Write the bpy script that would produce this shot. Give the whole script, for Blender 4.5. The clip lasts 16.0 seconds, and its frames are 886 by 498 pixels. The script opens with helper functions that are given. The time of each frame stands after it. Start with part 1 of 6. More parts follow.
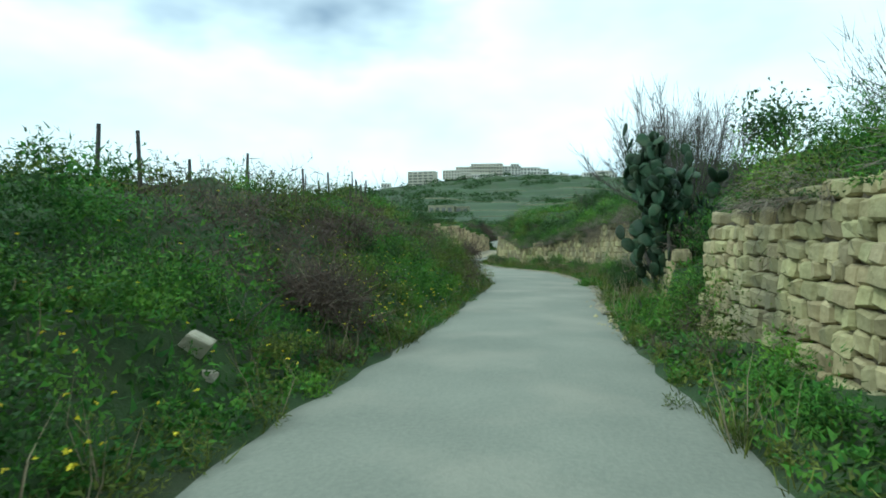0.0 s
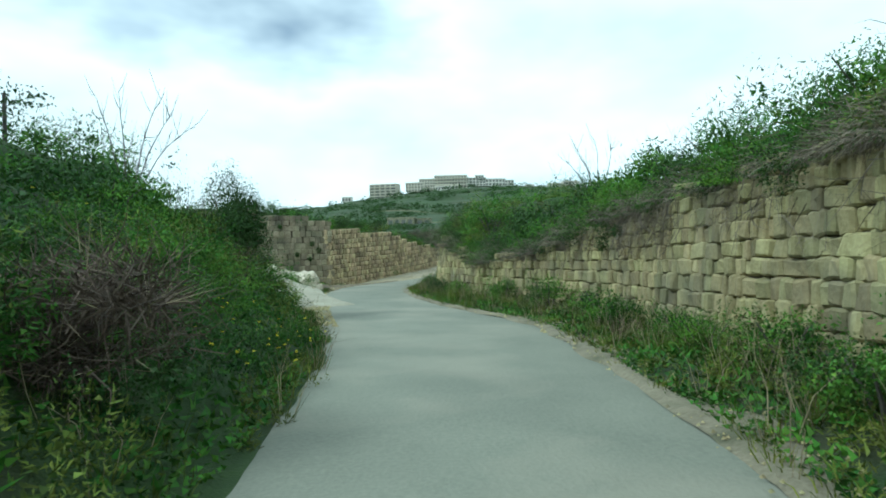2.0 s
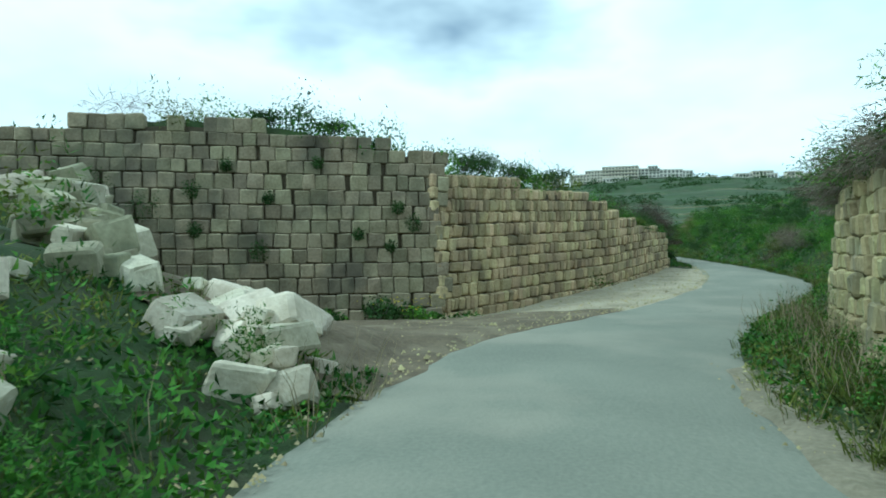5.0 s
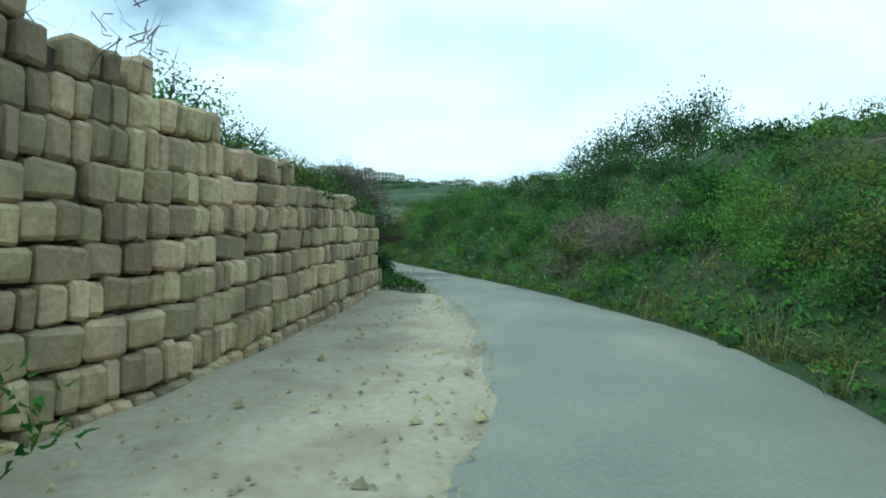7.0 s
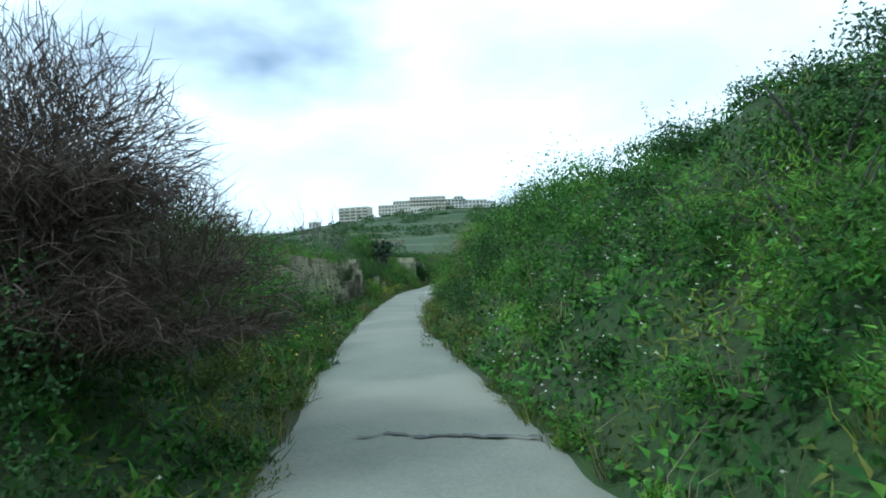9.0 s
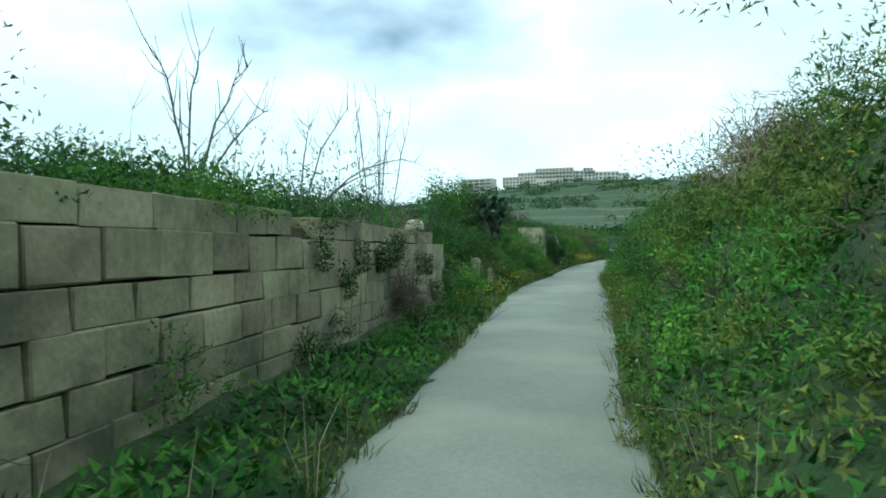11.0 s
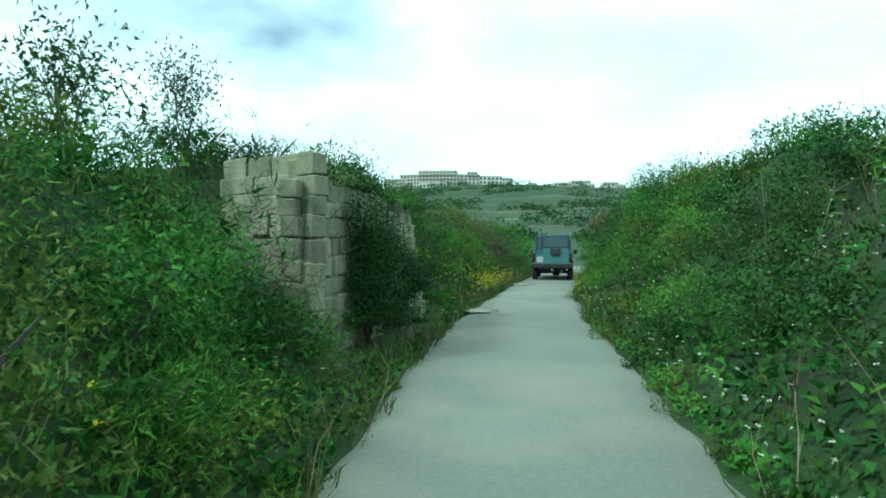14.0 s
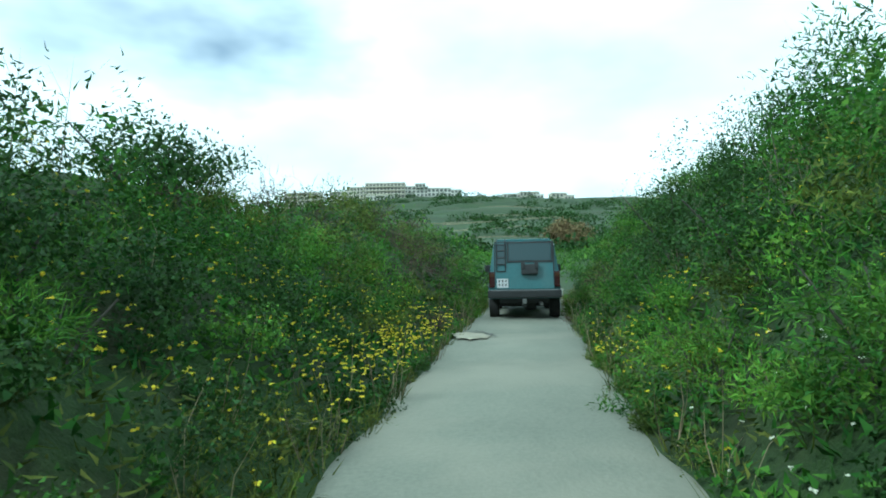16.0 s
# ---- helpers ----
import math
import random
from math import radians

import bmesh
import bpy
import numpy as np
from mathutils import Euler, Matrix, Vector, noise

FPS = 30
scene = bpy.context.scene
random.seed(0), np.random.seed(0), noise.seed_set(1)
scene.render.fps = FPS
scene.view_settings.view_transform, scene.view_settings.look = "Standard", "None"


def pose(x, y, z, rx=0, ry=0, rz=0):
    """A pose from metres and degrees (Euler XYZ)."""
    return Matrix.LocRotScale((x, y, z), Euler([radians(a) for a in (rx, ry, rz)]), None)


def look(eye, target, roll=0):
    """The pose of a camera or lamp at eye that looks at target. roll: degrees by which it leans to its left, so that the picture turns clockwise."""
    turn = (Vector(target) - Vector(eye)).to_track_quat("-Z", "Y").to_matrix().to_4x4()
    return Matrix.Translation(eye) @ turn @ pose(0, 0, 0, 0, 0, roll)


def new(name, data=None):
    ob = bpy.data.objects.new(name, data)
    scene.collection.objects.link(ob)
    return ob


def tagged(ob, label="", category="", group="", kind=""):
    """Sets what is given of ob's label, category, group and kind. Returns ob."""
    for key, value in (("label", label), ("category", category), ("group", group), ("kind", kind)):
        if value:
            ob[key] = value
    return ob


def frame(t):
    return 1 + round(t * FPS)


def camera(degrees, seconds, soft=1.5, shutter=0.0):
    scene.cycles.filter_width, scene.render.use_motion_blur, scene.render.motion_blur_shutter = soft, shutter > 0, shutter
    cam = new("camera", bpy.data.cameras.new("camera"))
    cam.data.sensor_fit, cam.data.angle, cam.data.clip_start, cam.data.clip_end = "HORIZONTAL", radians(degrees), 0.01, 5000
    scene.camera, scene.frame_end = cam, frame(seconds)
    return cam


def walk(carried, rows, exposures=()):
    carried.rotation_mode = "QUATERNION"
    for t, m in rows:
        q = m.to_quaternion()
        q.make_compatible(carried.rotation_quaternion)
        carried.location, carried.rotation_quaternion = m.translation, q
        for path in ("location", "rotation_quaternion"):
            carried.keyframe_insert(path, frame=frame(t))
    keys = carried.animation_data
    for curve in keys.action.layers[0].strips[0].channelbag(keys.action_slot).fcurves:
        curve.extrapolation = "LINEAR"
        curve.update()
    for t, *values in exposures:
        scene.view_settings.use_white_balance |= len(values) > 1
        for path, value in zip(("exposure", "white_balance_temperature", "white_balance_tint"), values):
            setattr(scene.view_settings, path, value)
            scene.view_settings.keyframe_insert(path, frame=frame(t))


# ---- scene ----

# ------------------------------------------------------------ camera and drive
cam = camera(70.0, 16.0, soft=1.8, shutter=0.04)
# seconds, x, y, z, yaw, pitch, roll
ROWS = [
    (0, 0.000, 0.000, 1.500, 5.14, -1.69, 0.10),
    (0.5, 0.260, 5.612, 1.351, 1.71, -0.76, -0.01),
    (1, 0.656, 11.267, 1.270, 0.10, -1.05, 0.99),
    (1.5, 1.061, 16.792, 1.128, -0.02, -1.33, 0.38),
    (2, 1.327, 21.765, 0.983, 2.17, -0.41, -0.95),
    (2.5, 1.234, 26.379, 0.885, 6.08, -1.13, -0.88),
    (3, 0.734, 30.740, 0.758, 11.14, -0.99, -1.29),
    (3.2, 0.481, 32.409, 0.709, 13.13, -0.91, -1.45),
    (3.7, -0.276, 36.527, 0.585, 17.88, -0.75, -0.23),
    (4.2, -1.285, 40.590, 0.470, 20.20, -0.74, -0.05),
    (4.7, -2.354, 44.704, 0.359, 19.14, -0.71, -0.08),
    (5.3, -3.378, 49.879, 0.248, 13.44, -0.39, 0.11),
    (5.5, -3.493, 51.725, 0.242, 11.24, -0.17, 0.48),
    (6, -3.489, 56.558, 0.205, 4.85, -0.43, 0.93),
    (6.5, -2.975, 60.993, 0.157, -2.67, -0.93, 1.47),
    (7, -2.024, 64.640, 0.113, -8.54, -0.47, 1.23),
    (7.5, -1.125, 67.800, 0.177, -10.91, 1.79, 0.20),
    (8, -0.152, 71.128, 0.316, -9.17, 2.75, -4.54),
    (8.5, 0.475, 74.670, 0.478, -5.48, 2.54, -3.61),
    (9, 0.787, 78.789, 0.570, 0.18, 2.05, -2.00),
    (9.2, 0.874, 80.522, 0.598, 3.14, 2.25, -1.15),
    (9.7, 0.827, 85.015, 0.659, 8.35, 0.27, -0.00),
    (10.2, 0.453, 89.763, 0.694, 10.93, 0.22, 0.07),
    (10.7, -0.101, 94.833, 0.719, 11.81, 0.23, -0.07),
    (11.3, -0.805, 101.474, 0.730, 10.56, -0.25, -1.31),
    (11.5, -0.912, 103.883, 0.720, 9.47, 0.05, -1.16),
    (12, -1.126, 109.711, 0.649, 6.66, -0.38, 0.51),
    (12.5, -1.129, 115.819, 0.618, 4.47, 0.05, 0.94),
    (13, -1.014, 121.108, 0.670, 2.83, 0.56, 1.42),
    (13.5, -0.785, 126.108, 0.740, 1.96, 1.08, 0.08),
    (14, -0.541, 130.142, 0.734, 0.98, 0.39, 0.09),
    (14.5, -0.284, 133.284, 0.737, 0.00, 0.97, 0.03),
    (15, 0.035, 136.212, 0.803, -1.00, 1.73, -0.13),
    (15.5, 0.393, 139.117, 0.885, -2.52, 1.48, -0.24),
    (16, 0.773, 142.064, 0.912, -3.51, 1.56, -0.99),
]


def drive_pose(x, y, z, yaw, pitch, roll):
    ahead = Vector((-math.sin(radians(yaw)) * math.cos(radians(pitch)), math.cos(radians(yaw)) * math.cos(radians(pitch)), math.sin(radians(pitch))))
    eye = Vector((x, y, z))
    return look(eye, eye + ahead, roll)


walk(cam, [(t, drive_pose(*r)) for t, *r in ROWS], [(0, 0.0, 5300, -10), (3.2, 0.0, 5250, -11), (5.5, -0.06, 5000, -15), (7.0, -0.06, 4930, -12), (8.0, -0.06, 4900, 1), (9.2, 0.1, 5040, -4), (11.5, 0.06, 5150, -13), (13.5, 0.22, 5050, -19), (14.5, 0.24, 5000, -26), (15.5, 0.2, 5020, -22), (16, 0.16, 5080, -14)])

# ------------------------------------------------------------ sky and sun
SUN_UP, SUN_TURN = 44, 238
world = bpy.data.worlds.new("sky")
scene.world = world
world.use_nodes = True
wn, wl = world.node_tree.nodes, world.node_tree.links
sky = wn.new("ShaderNodeTexSky")
sky.sky_type = "NISHITA"
sky.sun_disc = False
sky.sun_elevation, sky.sun_rotation = radians(SUN_UP), radians(SUN_TURN)
spot = wn.new("ShaderNodeTexCoord")
squash = wn.new("ShaderNodeMapping")
squash.inputs["Scale"].default_value = (1.0, 1.0, 2.2)
squash.inputs["Location"].default_value = (3.1, 0.4, 0.2)
puff = wn.new("ShaderNodeTexNoise")
puff.inputs["Scale"].default_value, puff.inputs["Detail"].default_value, puff.inputs["Roughness"].default_value = 1.5, 5.0, 0.5
cover = wn.new("ShaderNodeValToRGB")
cover.color_ramp.elements[0].position, cover.color_ramp.elements[1].position = 0.30, 0.46
cover.color_ramp.elements[0].color, cover.color_ramp.elements[1].color = (0.15, 0.15, 0.15, 1), (1, 1, 1, 1)
shade = wn.new("ShaderNodeValToRGB")
shade.color_ramp.elements[0].position, shade.color_ramp.elements[1].position = 0.44, 0.68
shade.color_ramp.elements[0].color, shade.color_ramp.elements[1].color = (14.5, 14.9, 14.8, 1), (8.0, 8.4, 8.3, 1)
blend = wn.new("ShaderNodeMix")
blend.data_type = "RGBA"
back = wn["Background"]
back.inputs["Strength"].default_value = 0.092
wl.new(spot.outputs["Generated"], squash.inputs["Vector"])
wl.new(squash.outputs["Vector"], puff.inputs["Vector"])
wl.new(puff.outputs["Fac"], cover.inputs["Fac"])
wl.new(puff.outputs["Fac"], shade.inputs["Fac"])
wl.new(cover.outputs["Color"], blend.inputs[0])
wl.new(sky.outputs["Color"], blend.inputs[6])
wl.new(shade.outputs["Color"], blend.inputs[7])
wl.new(blend.outputs[2], back.inputs["Color"])

sun_data = bpy.data.lights.new("sun", "SUN")
sun_data.energy, sun_data.angle, sun_data.color = 2.1, radians(11), (1.0, 0.96, 0.9)
sun = new("sun", sun_data)
sun.matrix_basis = look((0, 0, 0), (-math.sin(radians(SUN_TURN)) * math.cos(radians(SUN_UP)), -math.cos(radians(SUN_TURN)) * math.cos(radians(SUN_UP)), -math.sin(radians(SUN_UP))))

# ------------------------------------------------------------ plan of the lane
# x of the two edges of the asphalt and its height, by y
EDGE_L = [(-60, -5), (-20, -2.8), (0, -2.2), (6.4, -1.9), (11, -1.2), (16.7, -0.9), (24, -0.35), (28, -0.5), (33.4, -1.3), (36.9, -2.4), (42.7, -3.8), (46, -4.5), (52, -5.6), (56, -5.7),
          (59, -5.1), (62, -3.6), (67, -2.0), (70.5, -0.7), (74.5, -0.15), (80, -0.25), (86.5, -1.0), (92.4, -1.5), (97, -1.75), (104, -2.15), (112, -2.4), (116, -2.62), (122, -2.6),
          (124.5, -2.4), (129.6, -1.74), (134, -1.4), (137.5, -1.15), (140.5, -0.88), (143, -0.5), (150, 0.75), (153, 1.4), (160, 2.9), (175, 6.5), (200, 11), (240, 17)]
EDGE_R = [(-60, -1.2), (-20, 1.0), (0, 1.7), (9, 2.0), (12.5, 2.2), (16, 2.6), (21, 3.4), (27, 3.6), (31.5, 3.45), (36, 3.2), (38.4, 2.7), (41.5, 1.25), (45, 0.2), (49, -0.95), (52.5, -1.6),
          (56, -1.7), (60.6, -0.8), (66, 1.24), (70, 2.8), (73, 3.3), (78, 2.6), (83, 1.85), (87.3, 1.2), (90, 0.85), (95, 0.2), (104, 0.0), (112, 0.4), (118.6, 0.68), (124.5, 0.8),
          (128.5, 0.88), (134.2, 1.25), (137.6, 1.72), (140.6, 1.9), (143.2, 2.25), (150, 3.3), (154.5, 4.3), (159, 5.1), (175, 9.2), (200, 13.8), (240, 20)]
ROAD_Z = [(-60, 1.6), (-20, 0.5), (0, 0.0), (11, -0.23), (22, -0.52), (32, -0.79), (45, -1.14), (57, -1.30), (65, -1.38), (68, -1.32), (72, -1.15), (79, -0.93), (90, -0.81), (104, -0.78), (116, -0.88),
          (127, -0.76), (136, -0.70), (142, -0.6), (150, -0.52), (158, -0.41), (175, -0.3), (240, 0.2)]
el_y, el_x = np.array(EDGE_L).T
er_y, er_x = np.array(EDGE_R).T
rz_y, rz_z = np.array(ROAD_Z).T


def soft_table(ys, vs, y):
    """A table read with its corners rounded."""
    y = np.asarray(y, float)
    return sum(np.interp(y + o, ys, vs) * k for o, k in ((-2.2, 0.2), (-1.1, 0.2), (0, 0.2), (1.1, 0.2), (2.2, 0.2)))


def edge_l(y):
    return soft_table(el_y, el_x, y)


def edge_r(y):
    return soft_table(er_y, er_x, y)


def road_z(y):
    return soft_table(rz_y, rz_z, y)


# field walls, as lines in plan: x, y, height of the top, height of the foot
WALL_OLD = [(-24.0, 54.6, 2.6, -1.75), (-17.6, 57.4, 3.0, -1.75), (-13.2, 59.75, 3.4, -1.75), (-10.4, 61.2, 3.1, -1.75), (-7.5, 62.7, 2.6, -1.75)]
WALL_NEW = [(-7.5, 62.7, 2.12, -1.72), (-5.62, 66.3, 2.02, -1.55), (-4.4, 68.8, 2.0, -1.45), (-3.4, 70.8, 1.55, -1.35), (-2.98, 72.4, 1.2, -1.25), (-2.25, 75.0, 0.97, -1.12), (-1.65, 77.4, 0.88, -1.05), (-1.2, 79.25, 0.80, -1.0)]
WALL_R_NEAR = [(3.75, -8.0, 2.5, 0.1), (3.6, 2.0, 2.25, -0.1), (3.4, 6.0, 2.1, -0.2), (3.3, 9.6, 1.85, -0.25), (3.28, 10.8, 1.7, -0.25)]
WALL_R = [(3.75, 14.6, 0.9, -0.4), (4.2, 18.0, 1.3, -0.45), (5.0, 24.0, 1.95, -0.55), (5.5, 29.0, 2.1, -0.7), (5.35, 33.0, 2.0, -0.8), (4.75, 38.0, 1.65, -0.95), (3.4, 42.0, 0.8, -1.05), (1.5, 46.5, 0.3, -1.15),
          (-0.1, 51.0, 1.35, -1.25), (-0.35, 55.0, 1.5, -1.35), (0.35, 60.0, 1.4, -1.4), (1.9, 65.5, 1.3, -1.4), (3.5, 70.4, 1.25, -1.3)]
WALL_BLOCK = [(-3.55, 95.5, 1.0, -0.9), (-3.85, 104.0, 1.25, -0.9), (-4.05, 110.0, 1.2, -0.95), (-4.12, 113.6, 1.2, -0.95), (-4.15, 114.6, 1.15, -0.95), (-4.15, 116.0, 0.75, -0.95)]
WALL_END = [(-4.0, 138.7, 2.1, -0.7), (-2.15, 137.1, 2.0, -0.85), (-1.78, 139.1, 1.85, -0.78), (-1.0, 143.25, 1.7, -0.7)]
RAMP = [(-3.6, 42.9, -1.08), (-4.9, 44.2, -0.95), (-6.9, 46.6, -0.45), (-10.2, 49.6, 0.2), (-15.0, 52.4, 0.85), (-24, 55.5, 1.5), (-40, 59, 2.2)]


def line_far(pts, x, y):
    """Distance to a line in plan, the side (positive to the left of its run), and the values carried by its points."""
    pts = np.array(pts, float)
    best = np.full(x.shape, 1e9)
    side = np.zeros(x.shape)
    val = np.zeros(x.shape + (pts.shape[1] - 2,))
    for a, b in zip(pts[:-1], pts[1:]):
        d = b[:2] - a[:2]
        u = np.clip(((x - a[0]) * d[0] + (y - a[1]) * d[1]) / (d @ d), 0, 1)
        fx, fy = x - (a[0] + u * d[0]), y - (a[1] + u * d[1])
        r = np.hypot(fx, fy)
        near = r < best
        best = np.where(near, r, best)
        side = np.where(near, np.sign(d[0] * fy - d[1] * fx), side)
        val = np.where(near[..., None], a[2:] + u[..., None] * (b[2:] - a[2:]), val)
    return best, side, val


def lattice(ix, iy, seed):
    h = np.sin(ix * 127.1 + iy * 311.7 + seed * 74.7) * 43758.5453
    return h - np.floor(h)


def mottle(x, y, size, seed=0):
    """Smooth value noise from 0 to 1."""
    x, y = np.asarray(x, float) / size, np.asarray(y, float) / size
    ix, iy = np.floor(x), np.floor(y)
    u, v = x - ix, y - iy
    u, v = u * u * (3 - 2 * u), v * v * (3 - 2 * v)
    return (lattice(ix, iy, seed) * (1 - u) * (1 - v) + lattice(ix + 1, iy, seed) * u * (1 - v)
            + lattice(ix, iy + 1, seed) * (1 - u) * v + lattice(ix + 1, iy + 1, seed) * u * v)


def ease(a, b, x):
    u = np.clip((x - a) / (b - a), 0, 1)
    return u * u * (3 - 2 * u)


# banks: y, verge, slope, rise, slope beyond the crest
BANK_L = np.array([(-60, 0.6, 0.62, 2.6, 0.05), (0, 0.6, 0.62, 1.45, 0.05), (8, 0.5, 0.62, 1.95, 0.05), (15, 0.4, 0.62, 2.6, 0.05), (25, 0.35, 0.62, 2.85, 0.06), (36, 0.3, 0.7, 3.95, 0.06), (60, 0.3, 0.8, 3.5, 0.05), (79, 0.5, 0.8, 1.4, 0.12), (84, 0.5, 0.9, 1.6, 0.15),
                   (93, 0.6, 0.8, 1.5, 0.12), (97, 0.6, 0.8, 1.7, 0.12), (114, 0.6, 0.8, 1.7, 0.15), (120, 0.5, 0.75, 2.1, 0.12), (134, 0.35, 0.75, 2.3, 0.12), (145, 0.3, 0.8, 2.5, 0.1), (165, 0.3, 0.8, 2.4, 0.05), (240, 0.5, 0.5, 1.0, 0.03)]).T
BANK_R = np.array([(-60, 1.6, 0.5, 3.2, 0.1), (8, 1.3, 0.5, 2.2, 0.2), (14, 1.2, 0.5, 1.9, 0.25), (58, 1.2, 0.8, 2.4, 0.2), (70, 0.6, 0.85, 2.6, 0.28), (76, 0.3, 0.95, 3.0, 0.3), (88, 0.2, 1.1, 2.6, 0.2), (100, 0.25, 1.2, 2.7, 0.1),
                   (112, 0.25, 1.25, 2.7, 0.08), (124, 0.3, 1.1, 2.1, 0.06), (135, 0.3, 1.1, 2.3, 0.08), (141, 0.3, 1.15, 2.5, 0.08), (149, 0.3, 1.25, 3.3, 0.08), (165, 0.3, 1.0, 2.5, 0.04), (240, 0.5, 0.5, 1.0, 0.03)]).T
RIDGE = np.array([(-3000, 10), (-900, 14), (-420, 24), (-250, 32), (-165, 43), (-110, 50), (-62, 57), (0, 61), (50, 63.5), (95, 60), (150, 60), (300, 58), (600, 52), (3000, 25)]).T


def bank(table, y, d):
    v, a, h, b = (np.interp(y, table[0], row) for row in table[1:])
    up = np.clip((d - v) * a, 0, h)
    return np.where(d > v, up + np.clip(d - v - h / a, 0, 60) * b, 0.03 * np.clip(d, 0, 1))


def ground_z(x, y):
    """Height of the land."""
    x, y = np.asarray(x, float), np.asarray(y, float)
    xl, xr, zr = edge_l(y), edge_r(y), road_z(y)
    dl, dr = xl - x, x - xr
    rough = (mottle(x, y, 2.3, 1) - 0.5) * 0.5 + (mottle(x, y, 0.75, 2) - 0.5) * 0.3
    rough = rough + 0.8 * np.clip(mottle(x, y, 1.45, 61) - 0.48, 0, 0.3) + 0.5 * np.clip(mottle(x, y, 0.85, 62) - 0.5, 0, 0.3) - 0.1
    left, right = bank(BANK_L, y, dl), bank(BANK_R, y, dr)
    wob_l = rough * np.clip((dl - 0.3) / 1.2, 0, 1)
    wob_r = rough * np.clip((dr - 0.3) / 1.2, 0, 1)
    z = zr + np.where(dl > 0, left + wob_l, np.where(dr > 0, right + wob_r, 0.0))
    # right: low verge in front of the wall, held ground behind it
    for wall, y0, y1, up in ((WALL_R_NEAR, -14, 10.6, 0.6), (WALL_R, 14.0, 70.2, 0.6)):
        far, side, val = line_far(wall, x, y)
        zone = ease(y0 - 1.5, y0, y) * (1 - ease(y1, y1 + 0.7, y)) * (dr > 0)
        behind = np.where(side < 0, far, -far)
        lift = np.clip(behind - 0.8, 0, 2.2) * up + np.clip(behind - 3.0, 0, 40) * 0.13
        held = val[..., 0] - 0.12 + lift + rough * 0.8
        low = zr + np.clip(dr, 0, 3) * 0.07 + rough * 0.25 * np.clip(dr, 0, 1)
        z = z * (1 - zone) + zone * np.where(behind > 0.75, held, low)
    # left, side track and terrace walls
    track, tside, tval = line_far(RAMP, x, y)
    zone = ease(39.0, 40.5, y + np.clip(dl - 1, 0, 30) * 0.55) * (1 - ease(79.3, 80.3, y)) * (dl > 0)
    wall_all = WALL_OLD[:-1] + WALL_NEW
    far, side, val = line_far([(-60, 46, 2.2, 1.5)] + wall_all, x, y)
    behind = np.where(side > 0, far, -far)
    low = zr + 0.02 * dl * (1 - 2 * ease(58, 64, y)) - 0.06 * np.clip(dl, 0, 6) * ease(54, 59, y) * (1 - ease(64, 71, y))
    low = np.maximum(low, tval[..., 0] * ease(9, 2, track) + low * (1 - ease(9, 2, track)))
    low = np.where(track > 1.7, np.minimum(low, zr + 0.42 * np.clip(dl - 0.5, 0, 30)), low)
    cut = np.clip(track - 1.75, 0, 20)
    south = (tside > 0) & (track > 1.6)
    low = np.where(south, np.minimum(zr + left + wob_l, tval[..., 0] + cut * 1.1 + rough * 0.4), low + rough * 0.12 * np.clip(track - 1.6, 0, 1))
    z_left = np.where(behind > 0.8, val[..., 0] - 0.15 + np.clip(behind, 0, 12) * 0.06 + rough * 0.5, low)
    z = z * (1 - zone) + zone * z_left
    # left, block wall and the wall with the great end stones
    for wall, y0, y1 in ((WALL_BLOCK, 96.0, 115.8), (WALL_END, 138.4, 142.4)):
        far, side, val = line_far(wall, x, y)
        zone = ease(y0 - 1.0, y0, y) * (1 - ease(y1, y1 + 1.0, y)) * (dl > 0)
        behind = np.where(side > 0, far, -far)
        z_wall = np.where(behind > (0.55 if wall is WALL_BLOCK else 0.9), val[..., 0] - 0.2 + np.clip(behind, 0, 8) * 0.1 + rough * 0.6, zr + dl * 0.06 + rough * 0.3)
        z = z * (1 - zone) + zone * z_wall
    # the hill ahead
    ridge = np.interp(x, RIDGE[0], RIDGE[1])
    s = np.clip((y - 170) / 535, 0, 1)
    hill = ridge * s ** 1.45 * (1 + 0.05 * np.sin(s * 60 + mottle(x, y, 60, 5) * 5)) + 9 * (mottle(x, y, 90, 4) - 0.5) * s * (1 - s) * 3
    hill = np.where(y > 705, ridge - (y - 705) * 0.03, hill)
    far_mix = ease(165, 215, y)
    z = z * (1 - far_mix) + far_mix * (hill + z * 0.25)
    side_far = ease(60, 160, np.abs(x - 0.5 * (xl + xr)))
    return z * (1 - side_far) + side_far * (hill + 2.5 * (1 - ease(0, 300, y)))

# ------------------------------------------------------------ materials


